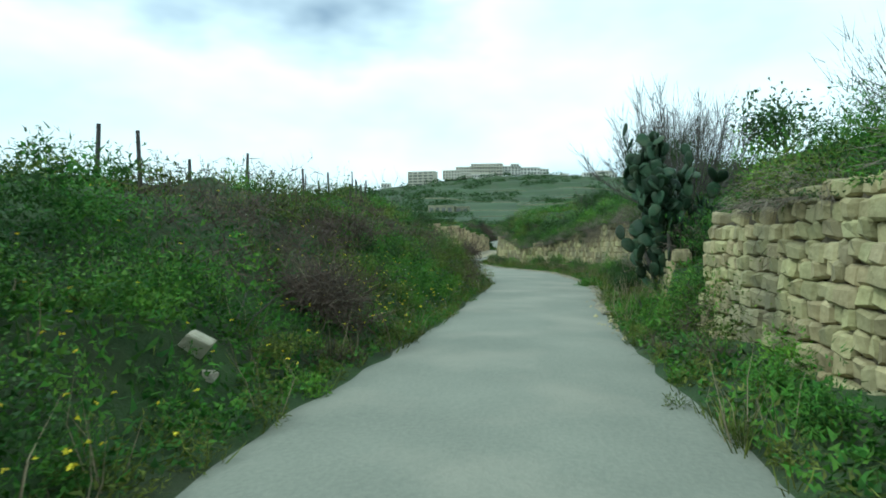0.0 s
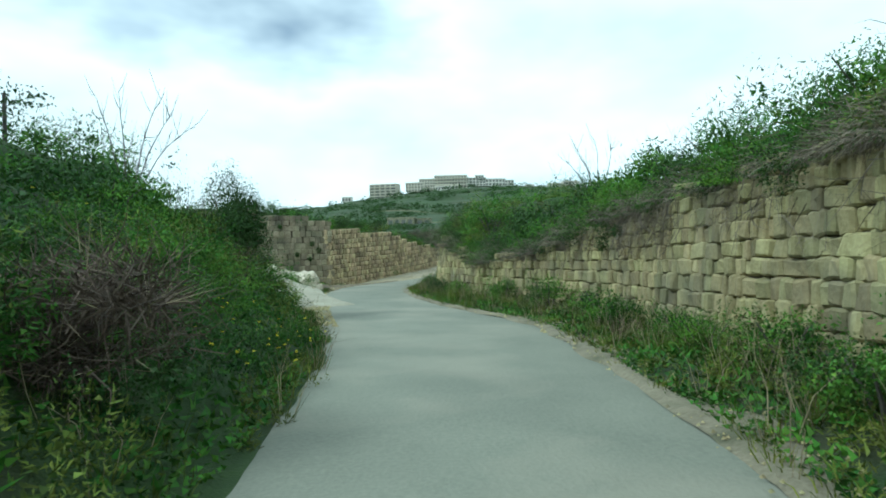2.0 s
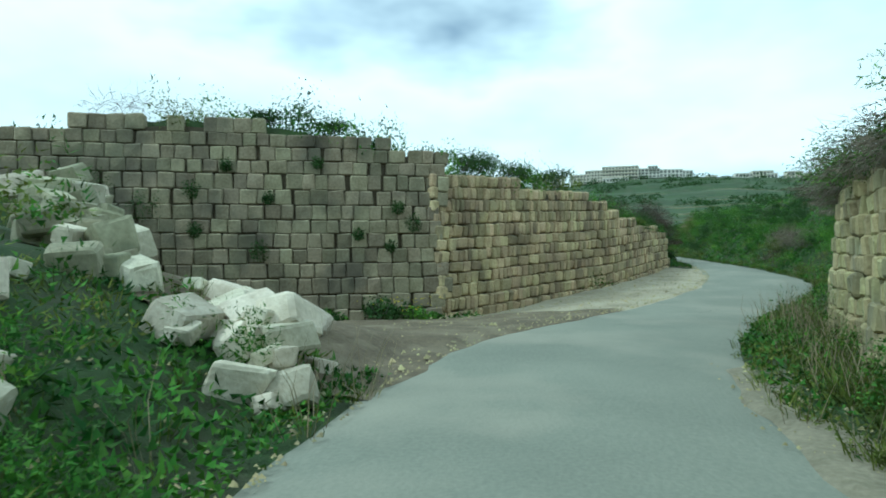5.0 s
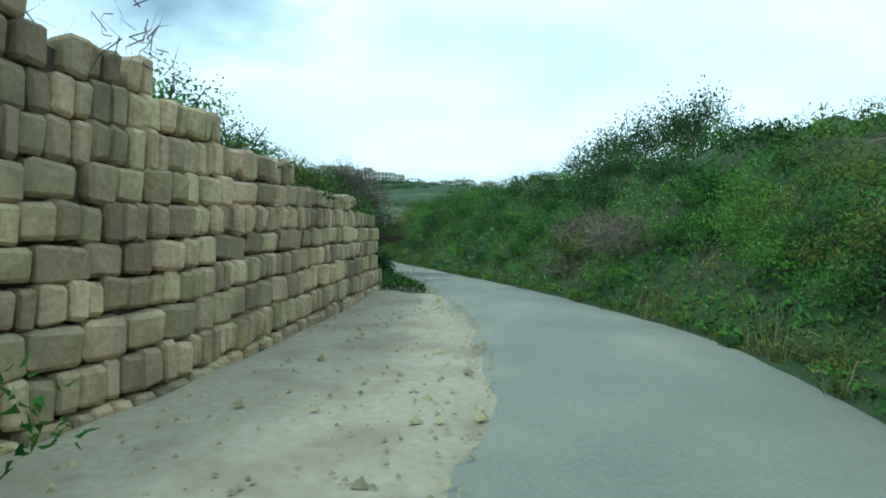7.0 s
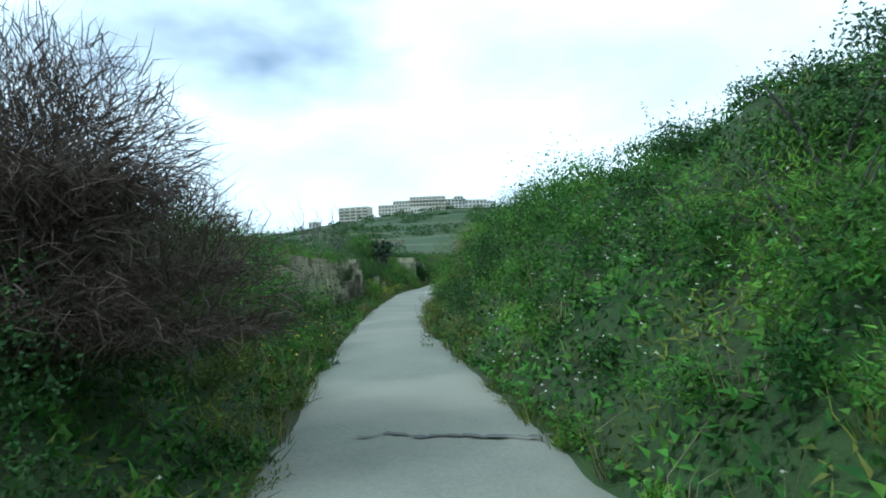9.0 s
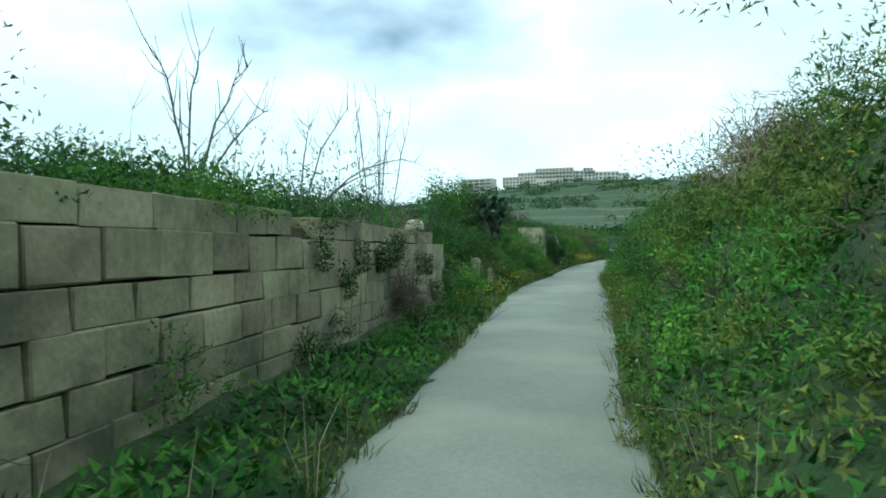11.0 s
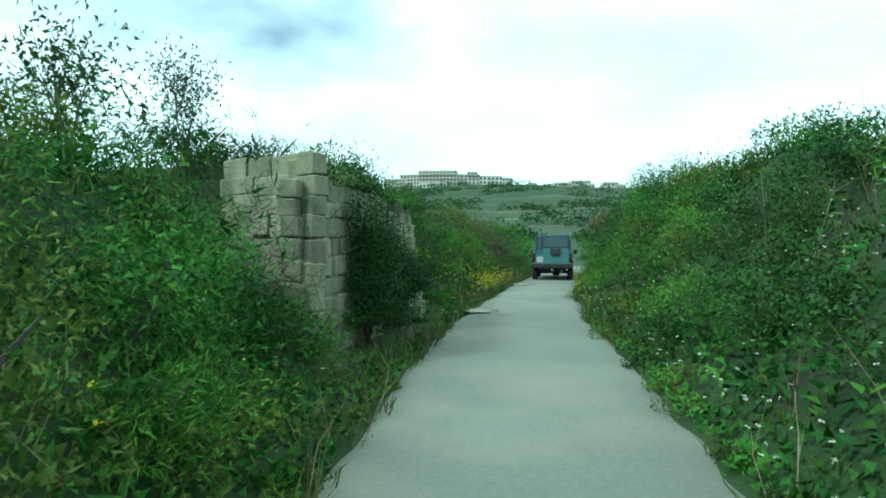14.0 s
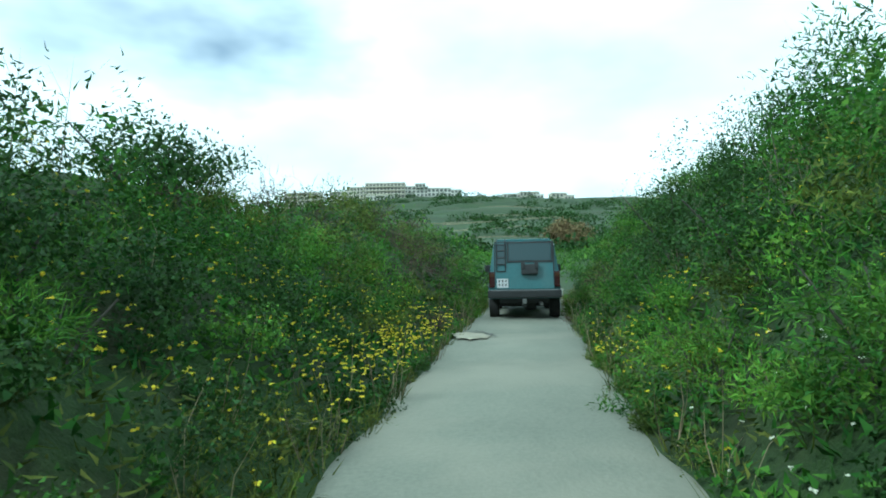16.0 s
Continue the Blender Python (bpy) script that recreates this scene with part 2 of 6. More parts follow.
def material(name, dark, light, scale=1.0, rough=0.85, bump=0.3, fine=9.0, vary="", spread=0.35, metal=0.0, thin=0.0, stain=None, contrast=(0.3, 0.7)):
    """A surface with colour in two scales and fine relief. vary: 'object' or 'island' gives each piece its own tone."""
    m = bpy.data.materials.new(name)
    m.use_nodes = True
    n, l = m.node_tree.nodes, m.node_tree.links
    shader = n["Principled BSDF"]
    shader.inputs["Roughness"].default_value, shader.inputs["Metallic"].default_value = rough, metal
    where = n.new("ShaderNodeNewGeometry")
    broad, small = n.new("ShaderNodeTexNoise"), n.new("ShaderNodeTexNoise")
    broad.inputs["Scale"].default_value, broad.inputs["Detail"].default_value = scale, 5.0
    small.inputs["Scale"].default_value, small.inputs["Detail"].default_value = scale * fine, 4.0
    l.new(where.outputs["Position"], broad.inputs["Vector"])
    l.new(where.outputs["Position"], small.inputs["Vector"])
    both = n.new("ShaderNodeMath")
    both.operation = "MULTIPLY_ADD"
    both.inputs[1].default_value = 0.45
    half = n.new("ShaderNodeMath")
    half.operation = "MULTIPLY"
    half.inputs[1].default_value = 0.55
    l.new(broad.outputs["Fac"], half.inputs[0])
    l.new(small.outputs["Fac"], both.inputs[0])
    l.new(half.outputs[0], both.inputs[2])
    ramp = n.new("ShaderNodeValToRGB")
    ramp.color_ramp.elements[0].position, ramp.color_ramp.elements[1].position = contrast
    ramp.color_ramp.elements[0].color, ramp.color_ramp.elements[1].color = (*dark, 1), (*light, 1)
    l.new(both.outputs[0], ramp.inputs["Fac"])
    colour = ramp.outputs["Color"]
    if stain:
        tint, amount, size = stain
        blot = n.new("ShaderNodeTexNoise")
        blot.inputs["Scale"].default_value, blot.inputs["Detail"].default_value = size, 6.0
        l.new(where.outputs["Position"], blot.inputs["Vector"])
        gate = n.new("ShaderNodeValToRGB")
        gate.color_ramp.elements[0].position, gate.color_ramp.elements[1].position = 0.48, 0.66
        gate.color_ramp.elements[1].color = (amount, amount, amount, 1)
        l.new(blot.outputs["Fac"], gate.inputs["Fac"])
        over = n.new("ShaderNodeMix")
        over.data_type = "RGBA"
        over.inputs[7].default_value = (*tint, 1)
        l.new(gate.outputs["Color"], over.inputs[0])
        l.new(colour, over.inputs[6])
        colour = over.outputs[2]
    if vary:
        pick = where.outputs["Random Per Island"] if vary == "island" else n.new("ShaderNodeObjectInfo").outputs["Random"]
        span = n.new("ShaderNodeMapRange")
        span.inputs["To Min"].default_value, span.inputs["To Max"].default_value = 1 - spread, 1 + spread
        l.new(pick, span.inputs["Value"])
        wheel = n.new("ShaderNodeMapRange")
        wheel.inputs["To Min"].default_value, wheel.inputs["To Max"].default_value = 0.485, 0.515
        turn = n.new("ShaderNodeMath")
        turn.operation = "FRACT"
        seven = n.new("ShaderNodeMath")
        seven.operation = "MULTIPLY"
        seven.inputs[1].default_value = 7.3
        l.new(pick, seven.inputs[0])
        l.new(seven.outputs[0], turn.inputs[0])
        l.new(turn.outputs[0], wheel.inputs["Value"])
        hue = n.new("ShaderNodeHueSaturation")
        l.new(span.outputs["Result"], hue.inputs["Value"])
        l.new(wheel.outputs["Result"], hue.inputs["Hue"])
        l.new(colour, hue.inputs["Color"])
        colour = hue.outputs["Color"]
    l.new(colour, shader.inputs["Base Color"])
    if bump:
        relief = n.new("ShaderNodeBump")
        relief.inputs["Strength"].default_value, relief.inputs["Distance"].default_value = bump, 0.05
        l.new(both.outputs[0], relief.inputs["Height"])
        l.new(relief.outputs["Normal"], shader.inputs["Normal"])
    if thin:
        shader.inputs["Specular IOR Level"].default_value = 0.22
        glow = n.new("ShaderNodeBsdfTranslucent")
        l.new(colour, glow.inputs["Color"])
        mix = n.new("ShaderNodeMixShader")
        mix.inputs[0].default_value = thin
        l.new(shader.outputs[0], mix.inputs[1])
        l.new(glow.outputs[0], mix.inputs[2])
        l.new(mix.outputs[0], n["Material Output"].inputs["Surface"])
    return m


def glass(name, tint=(0.025, 0.055, 0.06)):
    m = bpy.data.materials.new(name)
    m.use_nodes = True
    s = m.node_tree.nodes["Principled BSDF"]
    s.inputs["Base Color"].default_value = (*tint, 1)
    s.inputs["Roughness"].default_value = 0.06
    return m


M_SOIL = material("mossy ground", (0.015, 0.036, 0.007), (0.042, 0.078, 0.014), 2.4, 0.95, 1.0, 14.0, stain=((0.040, 0.036, 0.018), 0.6, 0.9))
M_HILL = material("hillside", (0.018, 0.037, 0.011), (0.044, 0.080, 0.021), 0.05, 0.95, 0.3, 7.0, stain=((0.055, 0.062, 0.030), 0.5, 0.07))
M_ROAD = material("worn asphalt", (0.160, 0.168, 0.130), (0.232, 0.238, 0.184), 0.6, 0.9, 0.5, 40.0, stain=((0.295, 0.28, 0.215), 0.6, 0.45), contrast=(0.34, 0.66))
M_PATCH = material("dark patching", (0.07, 0.07, 0.065), (0.13, 0.13, 0.115), 2.0, 0.9, 0.3, 12.0)
M_DIRT = material("brown dirt", (0.06, 0.046, 0.026), (0.17, 0.135, 0.082), 1.2, 0.95, 0.8, 12.0, stain=((0.25, 0.215, 0.14), 0.5, 1.4))
M_CONC = material("pale concrete", (0.27, 0.25, 0.18), (0.41, 0.385, 0.29), 0.6, 0.9, 0.4, 14.0, stain=((0.19, 0.175, 0.12), 0.6, 0.8))
M_DUST = material("limestone dust", (0.27, 0.235, 0.155), (0.41, 0.37, 0.265), 0.7, 0.95, 0.5, 16.0, stain=((0.20, 0.17, 0.11), 0.6, 1.1))
M_GRIT = material("lane edge grit", (0.12, 0.105, 0.065), (0.27, 0.24, 0.165), 1.6, 0.95, 0.8, 12.0, stain=((0.075, 0.078, 0.04), 0.8, 1.3))
M_STONE_NEW = material("fresh limestone", (0.25, 0.185, 0.09), (0.56, 0.46, 0.27), 2.6, 0.92, 0.6, 7.0, "object", 0.38, stain=((0.17, 0.135, 0.08), 0.75, 1.3))
M_STONE_NEW_J = material("fresh limestone rest", (0.25, 0.185, 0.09), (0.56, 0.46, 0.27), 2.6, 0.92, 0.6, 7.0, "island", 0.38, stain=((0.17, 0.135, 0.08), 0.75, 1.3))
M_STONE_OLD = material("weathered limestone", (0.17, 0.142, 0.082), (0.35, 0.31, 0.205), 2.2, 0.95, 0.6, 8.0, "object", 0.26, stain=((0.09, 0.085, 0.06), 0.8, 0.7))
M_STONE_OLD_J = material("weathered limestone rest", (0.17, 0.142, 0.082), (0.35, 0.31, 0.205), 2.2, 0.95, 0.6, 8.0, "island", 0.26, stain=((0.09, 0.085, 0.06), 0.8, 0.7))
M_STONE_RUB = material("rubble limestone", (0.20, 0.168, 0.075), (0.42, 0.372, 0.192), 2.4, 0.92, 0.7, 7.0, "object", 0.27, stain=((0.165, 0.155, 0.095), 0.8, 0.8))
M_STONE_RUB_J = material("rubble limestone rest", (0.20, 0.168, 0.075), (0.42, 0.372, 0.192), 2.4, 0.92, 0.7, 7.0, "island", 0.27, stain=((0.165, 0.155, 0.095), 0.8, 0.8))
M_STONE_GREY = material("lichened limestone", (0.175, 0.168, 0.10), (0.35, 0.335, 0.22), 1.8, 0.93, 0.5, 9.0, "object", 0.24, stain=((0.10, 0.11, 0.065), 0.8, 1.3))
M_STONE_BLOCK = material("stained limestone blocks", (0.165, 0.15, 0.08), (0.34, 0.31, 0.185), 1.6, 0.93, 0.5, 9.0, "object", 0.22, stain=((0.065, 0.072, 0.038), 0.85, 1.1))
M_STONE_WHITE = material("fresh broken limestone", (0.36, 0.32, 0.225), (0.62, 0.58, 0.45), 3.0, 0.92, 0.7, 6.0, "object", 0.25, stain=((0.30, 0.27, 0.19), 0.6, 2.0))
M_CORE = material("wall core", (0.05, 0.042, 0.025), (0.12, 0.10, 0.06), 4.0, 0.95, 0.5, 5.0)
M_FENNEL = material("fennel green", (0.038, 0.100, 0.011), (0.148, 0.290, 0.029), 1.1, 0.75, 0, 5.0, "island", 0.28, thin=0.12, contrast=(0.42, 0.59))
M_FENNEL_DEEP = material("deep feathery green", (0.022, 0.066, 0.009), (0.088, 0.205, 0.022), 1.1, 0.75, 0, 5.0, "island", 0.28, thin=0.1, contrast=(0.42, 0.59))
M_OLIVE = material("olive weeds", (0.042, 0.068, 0.010), (0.165, 0.210, 0.036), 1.1, 0.8, 0, 5.0, "island", 0.3, thin=0.1, contrast=(0.42, 0.59))
M_LEAF = material("leaf green", (0.030, 0.080, 0.010), (0.128, 0.258, 0.029), 1.1, 0.6, 0, 5.0, "island", 0.35, thin=0.15, contrast=(0.42, 0.59))
M_HERB = material("dark herb green", (0.015, 0.042, 0.009), (0.052, 0.108, 0.019), 0.7, 0.6, 0, 5.0, "island", 0.35, thin=0.12)
M_SPRIG = material("sprig green", (0.030, 0.080, 0.014), (0.077, 0.143, 0.029), 0.7, 0.6, 0, 5.0, "island", 0.4, thin=0.2)
M_GRASS = material("grass green", (0.050, 0.076, 0.012), (0.165, 0.190, 0.034), 1.0, 0.75, 0, 5.0, "island", 0.4, thin=0.15, contrast=(0.42, 0.60))
M_DARKLEAF = material("dark leaf", (0.016, 0.042, 0.009), (0.054, 0.110, 0.020), 0.7, 0.6, 0, 5.0, "island", 0.45, thin=0.15)
M_DRY = material("dry stalks", (0.13, 0.10, 0.055), (0.30, 0.25, 0.15), 0.8, 0.9, 0, 5.0, "island", 0.4)
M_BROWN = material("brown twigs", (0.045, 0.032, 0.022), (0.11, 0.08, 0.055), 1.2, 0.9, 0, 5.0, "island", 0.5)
M_DRYTREE = material("reddish dry twigs", (0.10, 0.075, 0.030), (0.20, 0.15, 0.06), 0.3, 0.9, 0, 5.0, "island", 0.3)
M_BARK = material("grey bark", (0.04, 0.035, 0.03), (0.11, 0.10, 0.08), 6.0, 0.9, 0.4, 6.0)
M_GREYTWIG = material("grey dead twigs", (0.09, 0.075, 0.055), (0.22, 0.185, 0.135), 1.2, 0.9, 0, 5.0, "island", 0.45)
M_CACTUS = material("cactus skin", (0.012, 0.030, 0.015), (0.036, 0.068, 0.032), 2.5, 0.6, 0.15, 10.0, "object", 0.45, stain=((0.085, 0.09, 0.05), 0.4, 4.0))
M_CACTUS.node_tree.nodes["Principled BSDF"].inputs["Specular IOR Level"].default_value = 0.2
M_YELLOW = material("yellow petals", (0.62, 0.52, 0.02), (0.80, 0.70, 0.05), 3.0, 0.6, 0, 4.0, "island", 0.15, thin=0.25)
M_WHITE = material("cream petals", (0.55, 0.56, 0.42), (0.75, 0.75, 0.6), 3.0, 0.6, 0, 4.0, "island", 0.15, thin=0.25)
M_POST = material("weathered post", (0.035, 0.03, 0.028), (0.09, 0.08, 0.07), 8.0, 0.9, 0.3, 5.0)
M_BUILD = material("cream render", (0.52, 0.49, 0.39), (0.62, 0.59, 0.48), 0.06, 0.9, 0.05, 20.0)
M_BUILD_PALE = material("pale render", (0.62, 0.60, 0.52), (0.72, 0.70, 0.62), 0.06, 0.9, 0.05, 20.0)
# dark tone holds the shade of openings that are not cut into the walls
M_OPEN = material("shaded opening", (0.09, 0.095, 0.085), (0.16, 0.165, 0.145), 0.2, 0.4, 0, 8.0)
M_PAINT = material("faded blue green paint", (0.036, 0.112, 0.120), (0.060, 0.158, 0.164), 1.3, 0.34, 0.03, 12.0, stain=((0.085, 0.14, 0.135), 0.4, 1.8))
M_PLASTIC = material("black plastic", (0.012, 0.013, 0.013), (0.03, 0.031, 0.031), 5.0, 0.6, 0.1, 8.0)
M_TYRE = material("tyre rubber", (0.012, 0.012, 0.012), (0.035, 0.033, 0.03), 6.0, 0.9, 0.3, 6.0)
M_STEEL = material("dull steel", (0.20, 0.20, 0.20), (0.34, 0.34, 0.33), 6.0, 0.4, 0.05, 6.0, metal=0.8)
M_RED = material("red lamp lens", (0.030, 0.007, 0.007), (0.05, 0.010, 0.009), 6.0, 0.25, 0.05, 6.0)
M_AMBER = material("amber lamp lens", (0.05, 0.02, 0.010), (0.075, 0.03, 0.013), 6.0, 0.25, 0.05, 6.0)
M_PLATE = material("white plate", (0.55, 0.56, 0.55), (0.66, 0.67, 0.66), 6.0, 0.45, 0.0, 6.0)
M_GLASS = glass("dark glass")

# ------------------------------------------------------------ building helpers


def mesh_object(name, verts, faces, mat, parent=None, smooth=False):
    """A mesh from arrays: all faces have the same number of corners, or a list of mixed faces."""
    me = bpy.data.meshes.new(name)
    if isinstance(faces, np.ndarray):
        k = faces.shape[1]
        me.vertices.add(len(verts))
        me.vertices.foreach_set("co", np.asarray(verts, np.float32).ravel())
        me.loops.add(faces.size)
        me.loops.foreach_set("vertex_index", faces.astype(np.int32).ravel())
        me.polygons.add(len(faces))
        me.polygons.foreach_set("loop_start", np.arange(0, faces.size, k, dtype=np.int32))
        me.update(calc_edges=True)
        me.validate()
    else:
        me.from_pydata([tuple(v) for v in verts], [], faces)
    if smooth:
        me.polygons.foreach_set("use_smooth", np.ones(len(me.polygons), bool))
    me.materials.append(mat)
    ob = new(name, me)
    ob.parent = parent
    return ob


def part(name, bm, mat, parent=None, label="", smooth=False):
    """Links a bmesh as one mesh object under a thing or a part."""
    me = bpy.data.meshes.new(name)
    bm.to_mesh(me)
    bm.free()
    if smooth:
        me.polygons.foreach_set("use_smooth", np.ones(len(me.polygons), bool))
    me.materials.append(mat)
    ob = new(name, me)
    ob.parent = parent
    return tagged(ob, label)


def box(bm, x, y, z, sx, sy, sz, rz=0.0, bevel=0.0, m=None):
    made = bmesh.ops.create_cube(bm, size=1)["verts"]
    bmesh.ops.transform(bm, matrix=(m or Matrix()) @ pose(x, y, z, 0, 0, rz) @ Matrix.Diagonal((sx, sy, sz, 1)), verts=made)
    if bevel:
        edges = list({e for v in made for e in v.link_edges})
        bmesh.ops.bevel(bm, geom=edges, offset=bevel, segments=2, affect="EDGES", profile=0.7)
    return made


def tube(bm, pts, radii, sides=6):
    """A tapered tube along points."""
    rings = []
    for i, p in enumerate(pts):
        a, b = Vector(pts[max(0, i - 1)]), Vector(pts[min(len(pts) - 1, i + 1)])
        turn = (b - a).to_track_quat("Z", "Y").to_matrix()
        rings.append([bm.verts.new(Vector(p) + turn @ Vector((math.cos(6.2832 * k / sides) * radii[i], math.sin(6.2832 * k / sides) * radii[i], 0))) for k in range(sides)])
    for a, b in zip(rings[:-1], rings[1:]):
        for k in range(sides):
            bm.faces.new((a[k], a[(k + 1) % sides], b[(k + 1) % sides], b[k]))
    bm.faces.new(rings[0][::-1])
    bm.faces.new(rings[-1])


# ------------------------------------------------------------ land
D_FINE = [0.0, 0.12] + [0.3 + 0.25 * i for i in range(40)]
D_FAR = [11, 12.5, 14.5, 17, 20, 24, 29, 35, 42, 50, 60, 72, 86, 102, 120, 140, 165, 190, 220, 255, 300, 360, 440, 560, 800, 1300, 2600]
D_ALL = np.array(D_FINE + D_FAR)
Y_ALL = np.array([-2600, -1000, -400, -150, -70, -40, -25, -16] + [-12 + 0.3333333 * i for i in range(561)] + [178 + 6 * i for i in range(20)] + [300 + 12 * i for i in range(36)] + [740, 800, 900, 1200, 1800, 2900], float)
C_IN = np.array([0.15, 0.35, 0.65, 0.85])


def land():
    yy = Y_ALL[:, None]
    xl, xr = edge_l(yy), edge_r(yy)
    xs = np.concatenate([xl - D_ALL[::-1][None], xl + (xr - xl) * C_IN[None], xr + D_ALL[None]], 1)
    ys = np.broadcast_to(yy, xs.shape)
    zs = ground_z(xs, ys)
    inside = (xs > xl - 0.05) & (xs < xr + 0.05)
    zs = np.where(inside, zs - 0.05, zs)
    under = (xs <= xl - 0.05) & (ys > 53.6) & (ys < 78.2) & (line_far(WALL_OLD[:-1] + WALL_NEW, xs, ys)[1] < 0) & (xs > xl - 6)
    zs = np.where(under, zs - 0.13, zs)
    zs = np.where((line_far(RAMP, xs, ys)[0] < 2.3) & (xs < xl - 0.3), zs - 0.14, zs)
    n, k = xs.shape
    idx = np.arange(n * k).reshape(n, k)
    quads = np.stack([idx[:-1, :-1], idx[:-1, 1:], idx[1:, 1:], idx[1:, :-1]], -1).reshape(-1, 4)
    ob = mesh_object("ground", np.stack([xs, ys, zs], -1).reshape(-1, 3), quads, M_SOIL, smooth=True)
    ob.data.materials.append(M_HILL)
    cy = ys[:-1, :-1].reshape(-1)
    cx = xs[:-1, :-1].reshape(-1)
    ob.data.polygons.foreach_set("material_index", ((cy > 172) | (np.abs(cx) > 45)).astype(np.int32))
    return tagged(ob, "rough green land rising to a terraced hillside", "ground", kind="structure")


land()


def strip(name, ys, left, right, lift, mat, label, category, cols=9):
    """A thin sheet laid on the land between two lines."""
    u = np.linspace(0, 1, cols)
    xs = left[:, None] + (right - left)[:, None] * u
    yy = np.broadcast_to(ys[:, None], xs.shape)
    zs = (road_z(yy) if name == "road" else ground_z(xs, yy)) + lift
    if name in ("gravel_verge", "dirt_verge"):
        zs = np.where(xs > edge_l(yy) - 0.05, road_z(yy) + 0.01, ground_z(xs, yy) + (0.05 if name == "gravel_verge" else 0.08)) - 0.035 - 0.12 * (name == "gravel_verge") * (1 - ease(60.4, 62.2, yy - (xs + 5) * 0.5)) + (mottle(xs, yy, 0.5, 12) - 0.5) * 0.05 * (1 - u[None] * 0.5)
    if name == "road":
        zs = zs - 0.035 * (2 * np.abs(u - 0.5)[None]) ** 2 + (mottle(xs, yy, 2.6, 9) - 0.5) * 0.012
    zs[:, 0] -= 0.05
    zs[:, -1] -= 0.05
    n, k = xs.shape
    idx = np.arange(n * k).reshape(n, k)
    quads = np.stack([idx[:-1, :-1], idx[:-1, 1:], idx[1:, 1:], idx[1:, :-1]], -1).reshape(-1, 4)
    return tagged(mesh_object(name, np.stack([xs, yy, zs], -1).reshape(-1, 3), quads, mat, smooth=True), label, category, kind="structure")


ys = np.arange(-40, 232, 0.2)
strip("road", ys, edge_l(ys) - 0.05 + (mottle(ys, 0 * ys, 0.7, 3) - 0.5) * 0.16, edge_r(ys) + 0.05 + (mottle(ys, 0 * ys, 0.7, 4) - 0.5) * 0.16, 0.02, M_ROAD, "narrow pale worn asphalt lane with crumbling edges", "road", 13)


def side_track():
    pts = np.array(RAMP)
    s = np.linspace(0, len(pts) - 1.001, 60)
    c = np.stack([np.interp(s, np.arange(len(pts)), pts[:, i]) for i in range(3)], -1)
    t = np.gradient(c[:, :2], axis=0)
    t /= np.linalg.norm(t, axis=1)[:, None]
    nrm = np.stack([-t[:, 1], t[:, 0]], -1)
    wide = 1.95 + (mottle(s * 3, s * 0, 1.0, 8) - 0.5) * 0.25
    u = np.linspace(-1, 1, 7)
    xy = c[:, None, :2] + nrm[:, None] * (u[None, :, None] * wide[:, None, None])
    z = np.broadcast_to(c[:, None, 2], xy.shape[:2]) + 0.065
    z = np.maximum(z, np.where(c[:, None, 2] < -0.6, road_z(xy[..., 1]) + 0.03, -99))
    lift = np.clip(ground_z(xy[..., 0], xy[..., 1]) + 0.05 - z, 0, 0.12)
    z[5:] += lift[5:]
    z[:, 0] -= 0.2
    z[:, -1] -= 0.2
    z[0] -= 0.14
    z[1] -= 0.06
    z[2] -= 0.015
    z += (mottle(xy[..., 0], xy[..., 1], 0.6, 44) - 0.5) * 0.03
    n, k = z.shape
    idx = np.arange(n * k).reshape(n, k)
    quads = np.stack([idx[:-1, :-1], idx[:-1, 1:], idx[1:, 1:], idx[1:, :-1]], -1).reshape(-1, 4)[:, ::-1]
    return tagged(mesh_object("side_track", np.concatenate([xy, z[..., None]], -1).reshape(-1, 3), quads, M_CONC, smooth=True), "pale concrete side track climbing beside rubble", "track", kind="structure")


side_track()
ys = np.arange(53.0, 63.2, 0.2)
dirt_x = np.interp(ys, [50, 54, 57, 59.5, 61.2, 62.7, 64], [-6.4, -8.6, -11.0, -12.2, -10.1, -7.4, -6.9])
strip("dirt_verge", ys, np.minimum(dirt_x - 0.3, edge_l(ys) - 0.3), edge_l(ys) + 0.35 + (mottle(ys, 0 * ys, 1.3, 36) - 0.5) * 0.5, 0.03, M_DIRT, "brown earth and gravel verge below the old wall", "verge", 27)
ys = np.arange(60.4, 78.4, 0.2)
old_x = np.interp(ys, [50, 54, 58, 61, 62.7, 66.3, 70.8, 75, 79.2, 81], [-6.4, -8.4, -9.4, -8.4, -7.3, -5.45, -3.2, -2.05, -1.0, -0.7])
strip("gravel_verge", ys, np.minimum(old_x - 0.3, edge_l(ys) - 0.3), edge_l(ys) + 0.75 + (mottle(ys, 0 * ys, 1.3, 6) - 0.5) * 0.5, 0.06, M_DUST, "pale limestone dust verge below the field wall", "verge", 27)
ys = np.arange(14, 56, 0.3)
strip("gravel_edge", ys, edge_r(ys) - 0.3 + (mottle(ys, 0 * ys, 0.7, 7) - 0.5) * 0.3, edge_r(ys) + 0.32 + (mottle(ys, 0 * ys, 1.1, 17) - 0.5) * 0.6, 0.035, M_GRIT, "dusty gravel edge of the lane", "verge", 5)


